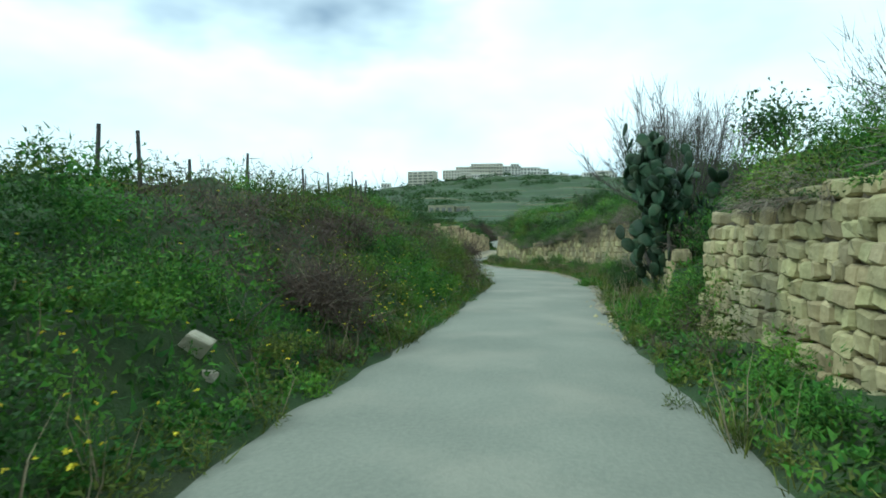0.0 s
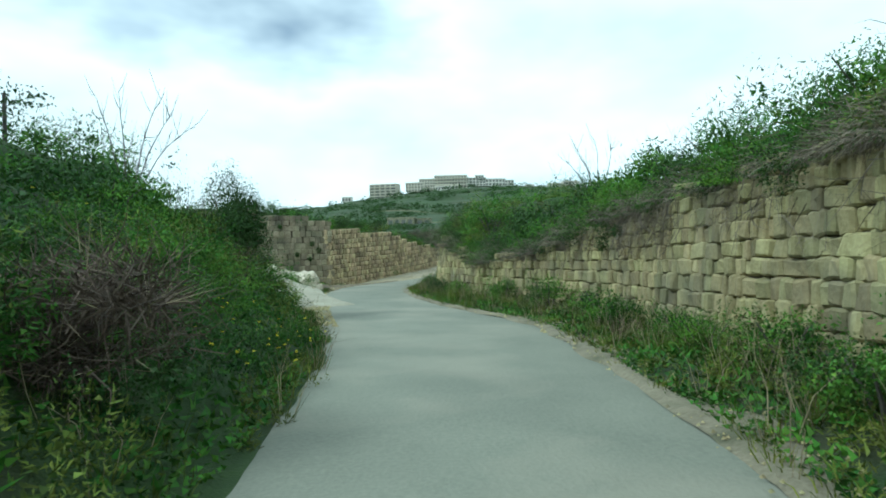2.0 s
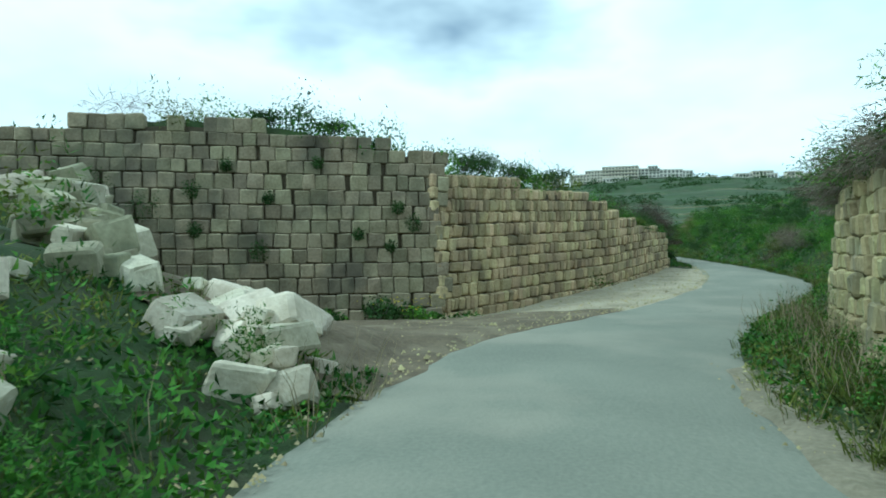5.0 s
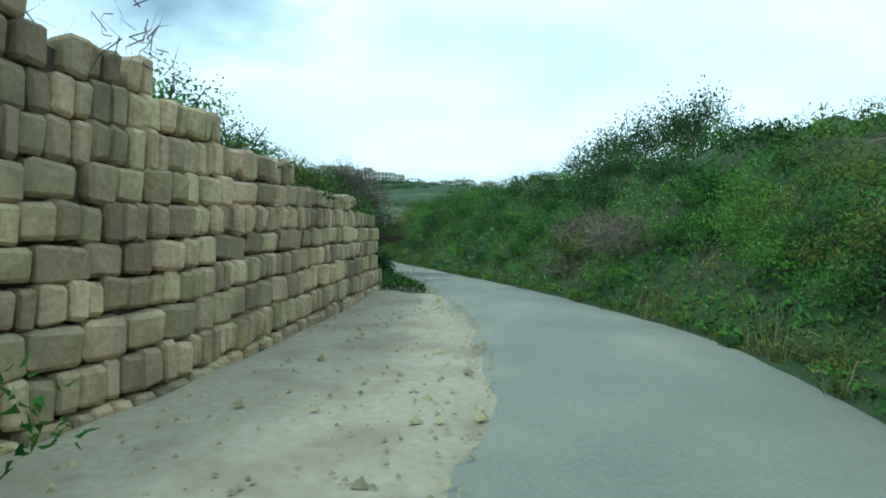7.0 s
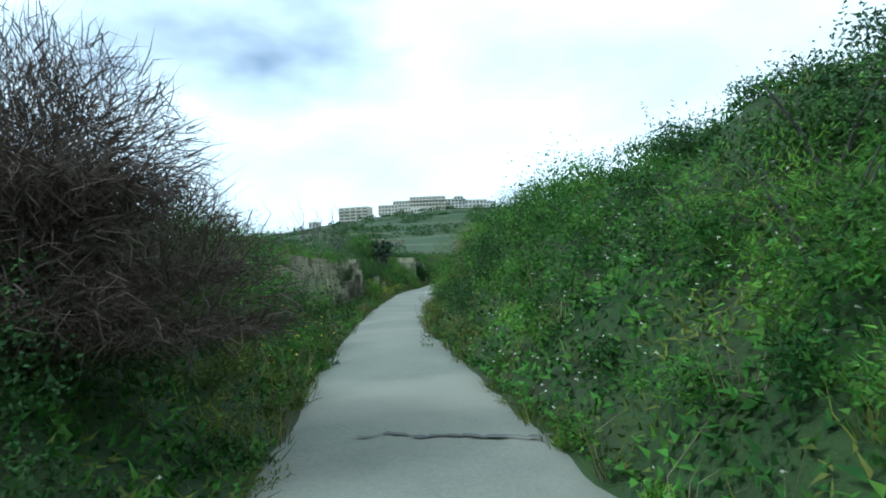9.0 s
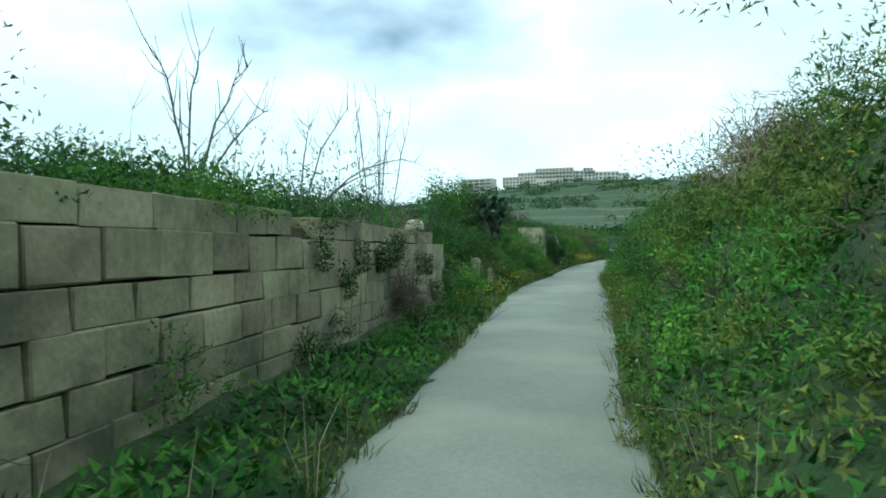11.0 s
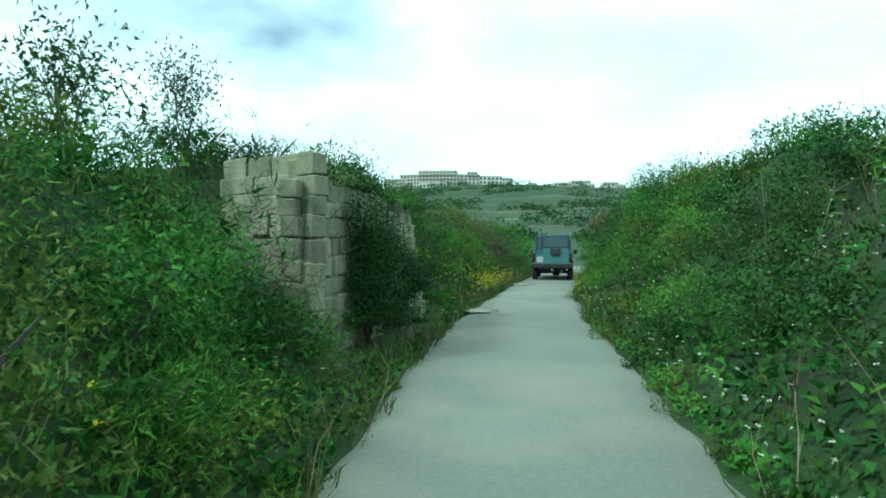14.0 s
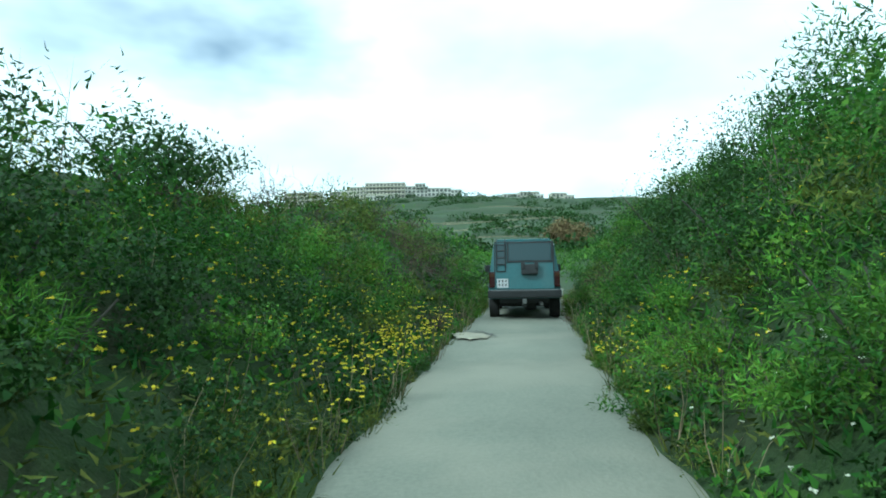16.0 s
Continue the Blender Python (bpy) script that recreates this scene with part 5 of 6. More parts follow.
def bush(name, label, x, y, r, high, leaf, seed, leaf_n=2600, leaf_size=0.075, feathery=False, sink=0.1, group="", twig=None):
    """A dense rounded but uneven bush made of several lumps."""
    z = float(ground_z(x, y)) - sink
    thing = tagged(new(name), label, "bush", group)
    rng = np.random.default_rng(seed)
    bm = bmesh.new()
    for k in range(4):
        a = 1.57 * k + seed
        tube(bm, [(x, y, z - 0.1), (x + math.cos(a) * r * 0.3, y + math.sin(a) * r * 0.3, z + high * 0.35), (x + math.cos(a) * r * 0.6, y + math.sin(a) * r * 0.6, z + high * 0.65)], [0.016, 0.012, 0.006] if feathery else [0.028, 0.02, 0.008], 5)
    part("stem", bm, M_BARK, thing)
    many = 11
    c = np.stack([x + np.clip(rng.normal(size=many) * 0.42, -0.65, 0.65) * r, y + np.clip(rng.normal(size=many) * 0.42, -0.65, 0.65) * r, z + high * rng.uniform(0.1, 0.52, many)], -1)
    c[0] = (x, y, z + high * 0.5)
    rr, hh = r * rng.uniform(0.38, 0.6, many), high * rng.uniform(0.25, 0.42, many)
    per = int(leaf_n * max(0.6, min(2.2, r * high * 0.8))) // many
    p, w = dome(c, rr, hh, per, 0.15 if feathery else 0.6, 0.6)
    if leaf in (M_FENNEL, M_FENNEL_DEEP):
        sets = [fronds(p, w, RNG.uniform(0.06, 0.15, len(p)), RNG.uniform(0.008, 0.015, len(p)), 0.8, 0.8)]
    elif name == "brushwood_heap":
        sets = [twigs(p, w * 0.4 + RNG.normal(size=w.shape), RNG.uniform(0.15, 0.6, len(p)), RNG.uniform(0.007, 0.015, len(p)), 1.0)]
    elif feathery:
        sets = [twigs(p, w + RNG.normal(size=w.shape) * 0.6 + np.array([0, 0, 0.15]), RNG.uniform(0.14, 0.42, len(p)), np.full(len(p), 0.009), 0.7)]
    else:
        sets = [fronds(p, w, RNG.uniform(0.7, 1.5, len(p)) * leaf_size, RNG.uniform(0.45, 0.75, len(p)) * leaf_size, 0.55, 0.4)]
        p, w = dome(c, rr * 0.75, hh * 0.75, per // 3, 0.5, 0.6)
        sets.append(fronds(p, w, RNG.uniform(1.2, 1.9, len(p)) * leaf_size, RNG.uniform(1.0, 1.5, len(p)) * leaf_size, 0.6, 0.0))
    stuff("crown", sets, leaf, "", "", thing)
    if twig:
        k = 260
        q, w = dome(c, rr, hh, k // many, 0.7, 0.5)
        stuff("brushwood", [blades(q, w + RNG.normal(size=w.shape) * 0.3 + np.array([0, 0, 0.3]), RNG.uniform(0.2, 0.55, len(q)), np.full(len(q), 0.008))], twig, "", "", thing)
    return thing


# brown feathery bushes by the lane
bush("lentisk_bush", "tall dark green bush on the bank beside the side track", -4.9, 38.4, 1.05, 4.0, M_DARKLEAF, 31, 8000, 0.055, sink=0.4, twig=M_BROWN)
bush("tamarisk_bush", "dark brown feathery bush hanging over the lane edge", -4.5, 37.4, 1.0, 1.8, M_BROWN, 39, 6000, feathery=True, sink=0.4, twig=M_BROWN)
bush("tamarisk_bush", "large dark brown twiggy bush at the end of the field wall", -2.3, 83.4, 1.6, 3.1, M_BROWN, 32, 15000, feathery=True, sink=0.25, twig=M_BROWN)
bush("tamarisk_bush", "dark brown twiggy bush behind the end of the field wall", -3.9, 82.6, 1.2, 2.5, M_BROWN, 44, 6500, feathery=True, sink=0.2, twig=M_BROWN)
bush("tamarisk_bush", "tall dark bush on the bank behind the cactus", -5.7, 127.7, 1.5, 3.2, M_DARKLEAF, 33, 6000, 0.05, sink=0.2, twig=M_BROWN)
bush("tamarisk_bush", "grey-brown feathery bush behind the cactus", -5.0, 127.7, 1.2, 2.4, M_BROWN, 47, 5500, feathery=True, sink=0.2, twig=M_GREYTWIG)
bush("brushwood_heap", "heap of tangled brown brushwood on the bank", -2.6, 8.8, 1.0, 1.1, M_BROWN, 34, 2600, feathery=True, sink=0.1, twig=M_DRY)
bush("brushwood_heap", "heap of tangled brown brushwood on the bank", -1.75, 26.5, 1.0, 1.3, M_BROWN, 35, 2600, feathery=True, sink=0.1, twig=M_DRY)
bush("brushwood_heap", "heap of tangled brown brushwood on the bank", -3.8, 13.8, 1.25, 1.15, M_BROWN, 43, 3000, feathery=True, sink=0.1, twig=M_DRY)
bush("brushwood_heap", "grey tangle of dead stalks on the bank", 4.0, 80.3, 1.15, 1.3, M_GREYTWIG, 36, 1700, feathery=True, sink=0.2)
bush("brushwood_heap", "grey tangle of dead stalks on the bank", 4.15, 77.0, 1.2, 1.0, M_GREYTWIG, 37, 1500, feathery=True, sink=0.2, twig=M_DRY)
bush("brushwood_heap", "grey-brown leafless brush beside the lane", 2.2, 107.5, 1.2, 2.0, M_DRY, 38, 2600, feathery=True, sink=0.3, twig=M_BROWN)
bush("brushwood_heap", "dead brown bramble hanging on the block wall", -3.72, 110.5, 0.42, 1.7, M_GREYTWIG, 40, 1300, feathery=True, sink=0.0, twig=M_DRY)
bush("brushwood_heap", "curtain of grey bare twigs hanging over the wall", 4.5, 19.7, 0.8, 1.9, M_GREYTWIG, 41, 550, feathery=True, sink=0.0)
bush("lentisk_bush", "dark leafy bush hanging down the face of the leaning wall", -1.8, 139.4, 0.85, 3.0, M_HERB, 45, 13000, 0.036, sink=0.0)
bush("lentisk_bush", "dark leafy bush hanging down the face of the leaning wall", -1.5, 141.0, 0.65, 2.1, M_HERB, 46, 13000, 0.036, sink=0.0)
bush("dry_tree", "reddish-brown bare tree beyond the bend of the lane", 24.5, 236, 4.2, 6.5, M_DRYTREE, 48, 2200, 0.42, sink=0.3)
# fennel clumps
for k, (x, y, r, h) in enumerate(((3.35, 11.6, 0.8, 1.5), (3.0, 13.2, 0.6, 0.9), (3.4, 83.2, 0.9, 1.3), (2.9, 88.0, 0.9, 1.2), (3.3, 84.8, 1.0, 1.1), (2.7, 91.5, 0.9, 1.4), (2.2, 99.0, 0.9, 1.3), (2.3, 116.5, 0.8, 1.2), (3.2, 134.5, 0.8, 0.7), (4.6, 146.2, 0.9, 1.1), (-3.1, 128.6, 0.7, 0.9), (-2.0, 146.6, 0.8, 1.0),
                                (4.5, 76.0, 0.9, 0.7), (3.2, 143.5, 0.8, 1.2), (3.6, 145.6, 0.8, 1.3), (4.1, 149.8, 0.9, 1.1), (3.5, 147.6, 0.7, 1.0), (4.9, 153.5, 0.9, 1.4), (2.9, 141.3, 0.7, 1.1), (2.6, 138.5, 0.7, 1.1), (2.4, 136.2, 0.6, 0.9), (2.1, 131.5, 0.7, 0.9), (4.3, 80.6, 1.0, 0.9), (4.6, 73.8, 0.8, 1.0), (-2.6, 131.0, 0.8, 0.9), (-2.2, 133.5, 0.6, 0.8), (-3.2, 125.0, 0.8, 1.0), (-3.0, 6.8, 0.9, 0.8), (-2.6, 12.0, 0.9, 0.9), (-3.4, 18.0, 1.0, 0.7), (-2.2, 22.0, 0.8, 0.9), (-2.6, 31.5, 0.9, 1.0), (2.0, 120.5, 0.7, 0.9), (1.6, 110.5, 0.7, 0.9), (1.5, 104.0, 0.7, 0.9), (-1.4, 146.0, 0.7, 0.8), (3.2, 24.0, 0.35, 0.5), (4.4, 22.0, 0.6, 0.9), (4.6, 30.6, 0.5, 0.8), (-2.3, 86.0, 0.8, 1.3))):
    bush("fennel_clump", "tall clump of feathery green wild fennel", x, y, r, h, M_FENNEL if k % 3 else M_FENNEL_DEEP, 50 + k, 3500, feathery=True, sink=0.1, group="fennel clumps")
# leafy bushes
for k, (x, y, r, h, dark) in enumerate(((-2.6, 150.3, 1.5, 1.2, 1), (-3.6, 146.8, 1.2, 1.3, 1), (-2.7, 140.3, 0.9, 0.55, 1), (-3.3, 141.8, 1.0, 0.6, 1), (-2.4, 138.8, 0.6, 0.45, 1), (-4.2, 90.0, 1.4, 1.9, 0), (-4.6, 94.0, 1.4, 1.6, 1), (-2.6, 87.2, 1.1, 1.4, 0), (-5.0, 133.0, 1.1, 0.8, 1),
                                       (-6.2, 129.5, 1.3, 0.9, 1), (4.4, 148.4, 1.3, 1.3, 1), (5.4, 152.5, 1.5, 1.9, 1), (5.2, 140.5, 1.3, 1.2, 0), (3.5, 104.5, 1.4, 1.1, 1), (3.6, 110.5, 1.4, 1.2, 1), (3.4, 116.0, 1.2, 1.3, 1), (4.4, 92.5, 1.3, 0.8, 1), (5.0, 86.5, 1.2, 0.5, 1), (4.0, 84.0, 1.0, 1.2, 1), (5.6, 82.0, 1.3, 0.5, 1), (7.5, 78.0, 1.5, 0.6, 1), (4.3, 11.2, 0.9, 1.0, 1), (4.7, 12.8, 1.0, 1.2, 1), (4.3, 71.2, 0.9, 1.0, 1), (4.9, 72.6, 1.0, 0.9, 1), (4.3, 73.0, 0.8, 1.0, 0), (5.4, 69.8, 1.0, 0.8, 1), (-4.2, 106.7, 0.7, 1.0, 1), (-4.4, 85.5, 1.1, 1.3, 1),
                                       (7.0, 30.5, 1.4, 1.6, 0), (6.6, 35.0, 1.2, 1.4, 1), (6.0, 40.5, 1.5, 1.7, 0), (4.4, 45.5, 1.5, 1.7, 1), (2.4, 49.5, 1.5, 1.9, 0), (1.4, 56.0, 1.3, 1.5, 1), (3.0, 61.5, 1.3, 1.5, 1), (1.0, 52.6, 1.0, 1.2, 1), (8.3, 26.5, 1.5, 1.7, 0), (7.4, 13.0, 1.3, 1.2, 0), (6.4, 8.0, 1.3, 1.1, 1), (6.0, 3.5, 1.2, 1.0, 0),
                                       (-6.8, 40.5, 1.2, 1.3, 1), (-5.4, 33.5, 1.1, 1.0, 0), (-7.6, 31.0, 1.2, 1.0, 1), (-7.2, 107.0, 1.5, 1.6, 1), (-6.4, 115.0, 1.4, 1.6, 0), (-6.0, 118.0, 1.3, 1.5, 1), (-5.0, 100.5, 0.9, 1.0, 1), (-9.0, 68.0, 1.2, 1.0, 1), (-7.0, 74.5, 1.3, 1.1, 1), (-4.8, 79.6, 1.2, 1.2, 1), (-10.5, 64.5, 1.1, 1.0, 1),
                                       (5.1, 19.4, 1.0, 2.1, 1), (5.6, 21.8, 1.1, 2.4, 1), (6.0, 24.2, 1.1, 2.2, 1), (4.9, 17.6, 0.8, 1.2, 1), (6.4, 33.2, 0.9, 1.3, 0), (6.2, 36.6, 0.9, 1.5, 1), (5.6, 38.8, 0.9, 1.5, 0), (5.0, 41.0, 0.9, 1.5, 1), (4.3, 43.0, 0.9, 1.5, 0), (3.4, 45.0, 0.9, 1.4, 1), (2.5, 47.2, 0.9, 1.5, 1), (1.6, 50.6, 0.8, 1.2, 0), (0.9, 55.0, 0.8, 1.0, 1), (5.8, 42.6, 1.2, 1.9, 1), (6.6, 39.5, 1.2, 1.7, 0), (-4.4, 73.2, 0.9, 1.4, 0), (-3.9, 75.2, 0.9, 1.4, 1), (-3.3, 77.2, 0.9, 1.4, 0), (-2.9, 79.2, 0.9, 1.5, 1), (-4.3, 137.7, 0.9, 1.5, 1), (-3.4, 136.7, 0.8, 1.2, 0), (3.5, 11.7, 0.5, 1.2, 1), (4.2, 11.9, 0.7, 1.3, 1), (-2.9, 135.6, 0.8, 1.2, 0), (-2.1, 136.5, 0.6, 0.9, 0), (-2.7, 134.2, 0.8, 1.2, 0), (-2.6, 132.4, 0.8, 1.0, 0), (-4.7, 120.6, 1.2, 2.0, 1), (-5.4, 119.0, 1.2, 2.1, 1), (-4.5, 122.6, 1.0, 1.7, 1), (-11.65, 59.95, 0.65, 0.7, 1), (-8.7, 61.4, 0.6, 0.85, 1), (-8.05, 61.8, 0.45, 0.6, 0), (-9.95, 60.85, 0.5, 0.5, 0), (-7.6, 62.1, 0.3, 0.35, 0), (-12.9, 59.3, 0.6, 0.7, 1), (-4.3, 80.6, 1.0, 1.7, 1), (-4.7, 139.9, 1.0, 1.2, 1), (-3.6, 140.3, 0.9, 0.9, 1), (-4.7, 126.0, 0.9, 1.4, 1), (-3.6, 125.4, 0.7, 1.0, 0), (-4.4, 127.8, 0.9, 0.9, 1), (-3.4, 127.0, 0.6, 0.9, 1), (-1.2, 80.7, 0.6, 0.8, 1), (-1.9, 80.5, 0.8, 1.1, 1), (4.6, 26.8, 0.55, 0.9, 0), (4.9, 32.0, 0.5, 0.8, 1))):
    off = abs(x - 0.5 * float(edge_l(y) + edge_r(y)))
    bush("leafy_bush", "dense dark green leafy bush on the bank" if dark else "bright green leafy bush on the bank", x, y, r, h, M_DARKLEAF if dark else M_LEAF, 100 + k, 3300 if off < 4.6 else 1900 if off < 6 else 850, 0.036 if off < 4.6 else 0.055 if off < 6 else 0.08 + 0.02 * r, group="bank bushes")

# low bushes at the foot of the overgrown wall
rng = random.Random(77)
for k in range(24):
    y = 18.2 + k * 1.6 + rng.uniform(-0.5, 0.5)
    gap = float(np.interp(y, np.array(WALL_R)[:, 1], np.array(WALL_R)[:, 0]) - edge_r(y))
    r = rng.uniform(0.42, 0.68)
    dark = rng.random() < 0.4
    if gap > 0.6 and rng.random() < 0.85:
        bush("verge_bush", "low dark leafy weed bush at the foot of the wall" if dark else "low bright green leafy weed at the foot of the wall", float(edge_r(y)) + gap * rng.uniform(0.55, 0.8), y, r, r * rng.uniform(1.5, 2.2), M_HERB if dark else M_LEAF, 400 + k, 4200, 0.04, sink=0.05, group="verge bushes")


def wall_twigs():
    """Dead twigs that dangle over the face of the overgrown wall."""
    t = np.array(WALL_R)
    y = np.concatenate([RNG.normal(m, w, n) for m, w, n in ((19.5, 1.0, 130), (22.0, 1.2, 120), (27.0, 1.6, 100), (31.5, 0.9, 100), (34.6, 0.5, 150), (35.8, 0.5, 150), (36.9, 0.4, 110), (39.3, 0.7, 120), (42.0, 0.8, 60), (52.6, 1.2, 60))])
    top, foot = np.interp(y, t[:, 1], t[:, 2]), np.interp(y, t[:, 1], t[:, 3])
    z = top + RNG.uniform(-0.8, 0.3, len(y))
    x = np.interp(y, t[:, 1], t[:, 0]) + 0.1 * (z - foot) - RNG.uniform(0.0, 0.16, len(y))
    way = np.stack([RNG.uniform(-0.5, 0.05, len(y)), RNG.normal(size=len(y)) * 0.6, RNG.uniform(-1.4, 0.1, len(y))], -1)
    p = np.stack([x, y, z], -1)
    long = RNG.uniform(0.35, 1.1, len(y))
    forks = np.repeat(p + unit(way) * (long * 0.4)[:, None], 3, 0)
    stuff("dangling_twigs", [twigs(p, way, long, RNG.uniform(0.008, 0.016, len(y)), 0.7), twigs(forks, np.repeat(way, 3, 0) + RNG.normal(size=forks.shape) * 0.8, RNG.uniform(0.12, 0.4, len(forks)), np.full(len(forks), 0.006), 0.9)], M_GREYTWIG, "thin dead twigs dangling over the wall face", "twigs")
    spots = np.array([(30.3, 0.25, 0.4), (37.9, 0.3, 0.34), (38.1, 0.7, 0.26), (37.2, 0.5, 0.16), (35.2, 0.1, 0.3), (39.6, 0.2, 0.4), (24.6, 0.4, 0.4), (21.0, 0.3, 0.4), (41.4, 0.1, 0.35)])
    c = np.stack([np.interp(spots[:, 0], t[:, 1], t[:, 0]) + 0.12, spots[:, 0], np.interp(spots[:, 0], t[:, 1], t[:, 2]) - spots[:, 1]], -1)
    p, w = dome(c, spots[:, 2], spots[:, 2] * 1.1, 520, 0.3, 0.8)
    stuff("face_plants", [fronds(p, w - np.array([0, 0, 0.3]), RNG.uniform(0.04, 0.09, len(p)), RNG.uniform(0.02, 0.045, len(p)), 0.6, 0.5)], M_HERB, "dark leafy plants hanging on the wall face", "plants")


wall_twigs()

# small trees
Z = lambda x, y: float(ground_z(x, y))
twig_tree("bare_shrub", "leafless grey shrub with fine branches on the bank", "bush", 7.6, 12.0, Z(7.6, 12.0), 2.8, 1.8, 62, 800, base_r=0.05)
twig_tree("bare_fig_tree", "leafless grey fig tree above the wall", "tree", 7.6, 27.6, Z(7.6, 27.6), 3.4, 2.4, 68, 3200, base_r=0.05)
twig_tree("carob_tree", "small dark leafy tree with a bare stem on the slope", "tree", 8.6, 20.2, Z(8.6, 20.2), 2.4, 1.1, 63, 120, leaf=M_DARKLEAF, leaf_n=1500, leaf_size=0.15, base_r=0.06)
twig_tree("bramble_tree", "dark leafy shrub with arching twigs over the wall", "tree", 6.3, 25.6, Z(6.3, 25.6), 2.6, 1.6, 64, 500, leaf=M_DARKLEAF, leaf_n=6500, leaf_size=0.09, base_r=0.05)
twig_tree("fig_tree", "leafy young fig tree on the bank", "tree", -5.2, 121.6, Z(-5.2, 121.6), 2.5, 1.1, 65, 120, leaf=M_LEAF, leaf_n=5000, leaf_size=0.08, base_r=0.05)
for k, (x, y, h) in enumerate(((12.5, 96.0, 3.4), (14.5, 93.0, 3.6), (16.0, 97.5, 3.8), (13.6, 101.0, 3.2))):
    twig_tree("hill_tree", "dark rounded tree on the crest of the bank", "tree", x, y, Z(x, y), h, 1.9, 70 + k, 200, leaf=M_DARKLEAF, leaf_n=2600, leaf_size=0.16, base_r=0.08, group="crest trees")
for k, (x, y, h) in enumerate(((-7.6, 64.6, 0.9), (-8.4, 63.9, 0.7), (-7.4, 65.3, 0.8), (-7.1, 66.0, 0.9), (-6.7, 66.9, 0.7), (-10.6, 62.7, 0.5), (-12.2, 62.0, 0.5), (-6.4, 67.6, 0.7), (-6.0, 68.6, 0.6), (-6.2, 66.8, 0.7), (-5.6, 69.6, 0.7), (-4.6, 139.6, 1.5), (-5.6, 139.2, 1.7), (5.5, 85.0, 0.9), (5.0, 89.2, 0.9), (3.4, 118.8, 1.5), (4.0, 121.0, 1.4), (4.4, 145.0, 1.0), (6.0, 142.0, 1.2), (-7.5, 134.5, 1.5), (-4.2, 136.0, 1.2))):
    twig_tree("sapling", "thin upright leafy sapling above the wall", "bush", x, y, Z(x, y) + 0.02, h, 0.5, 80 + k, 70, leaf=M_DARKLEAF, leaf_n=900, leaf_size=0.062, base_r=0.018, group="saplings")


def cane_clump(x, y, high, count, seed, spread=0.9):
    rng = np.random.default_rng(seed)
    p = np.stack([x + rng.normal(size=count) * spread, y + rng.normal(size=count) * spread, np.zeros(count)], -1)
    p[:, 2] = ground_z(p[:, 0], p[:, 1])
    way = np.stack([rng.normal(size=count) * 0.22, rng.normal(size=count) * 0.22, np.ones(count)], -1)
    sets = [blades(p, way, high * rng.uniform(0.5, 1.0, count), np.full(count, 0.016))]
    tips = np.repeat(p + unit(way) * high * 0.5, 4, 0)
    sets.append(blades(tips, np.repeat(way, 4, 0) + rng.normal(size=(4 * count, 3)) * 0.5, high * rng.uniform(0.15, 0.35, 4 * count), np.full(4 * count, 0.008)))
    off, vs, fs = 0, [], []
    for v, f in sets:
        vs.append(v)
        fs.append(f + off)
        off += len(v)
    tagged(mesh_object("cane_clump", np.concatenate(vs), np.concatenate(fs), M_GREYTWIG), "clump of tall thin dead canes", "plants", "dead canes", "stuff")


for k, (x, y, h, n) in enumerate(((-5.7, 36.4, 2.1, 22), (-6.6, 38.6, 2.4, 20), (7.4, 36.5, 2.2, 20), (7.2, 40.0, 2.2, 20), (6.2, 46.0, 2.0, 18), (-5.4, 109.5, 2.8, 20), (-5.0, 106.2, 2.6, 16), (-6.0, 112.6, 2.4, 14), (3.6, 123.5, 1.9, 12), (4.6, 137.0, 1.9, 12), (4.9, 149.5, 1.8, 14), (-4.4, 148.6, 1.7, 18),
                                   (-4.8, 140.0, 1.7, 14), (-5.6, 133.4, 1.3, 12), (9.0, 31.0, 2.2, 18), (-3.0, 152.5, 1.6, 16))):
    cane_clump(x, y, h, n, 300 + k)


def arching_shrub(x, y, stems, seed, label, thick=1.0, side=9, bow=0.0, name="bare_shrub", kind_word="bush"):
    """Bare arching stems with side twigs; each stem is given by its tip."""
    rng = random.Random(seed)
    thing = tagged(new(name), label, kind_word, "bare shrubs" if name == "bare_shrub" else "")
    foot = Vector((x, y, Z(x, y) - 0.1))
    bm = bmesh.new()
    twigs = bmesh.new()
    for tip in stems:
        tip = Vector(tip)
        top = foot.lerp(tip, 0.45) + Vector((rng.uniform(-0.1, 0.1), rng.uniform(-0.1, 0.1), 0.25 * (tip - foot).length))
        if bow:
            top = foot + Vector(((tip.x - foot.x) * bow, (tip.y - foot.y) * bow, (tip.z - foot.z) * 0.35))
        pts = [foot.lerp(top, u).lerp(top.lerp(tip, u), u) + Vector((rng.uniform(-0.03, 0.03), rng.uniform(-0.03, 0.03), rng.uniform(-0.03, 0.03))) for u in (0, 0.15, 0.3, 0.45, 0.6, 0.75, 0.9, 1.0)]
        tube(bm, pts, [thick * q for q in (0.018, 0.017, 0.015, 0.013, 0.011, 0.009, 0.006, 0.003)], 5)
        for _ in range(side):
            i = rng.randrange(2, 7)
            a = pts[i].lerp(pts[i + 1], rng.random()) if i < 7 else pts[i]
            b = a + (tip - foot).normalized() * rng.uniform(0.1, 0.4) + Vector((rng.uniform(-0.3, 0.3), rng.uniform(-0.3, 0.3), rng.uniform(0.0, 0.45)))
            tube(twigs, [a, a.lerp(b, 0.5) + Vector((0, 0, -0.06)), b], [0.007, 0.0055, 0.003], 4)
    part("stem", bm, M_BARK, thing)
    part("brushwood", twigs, M_BARK, thing)


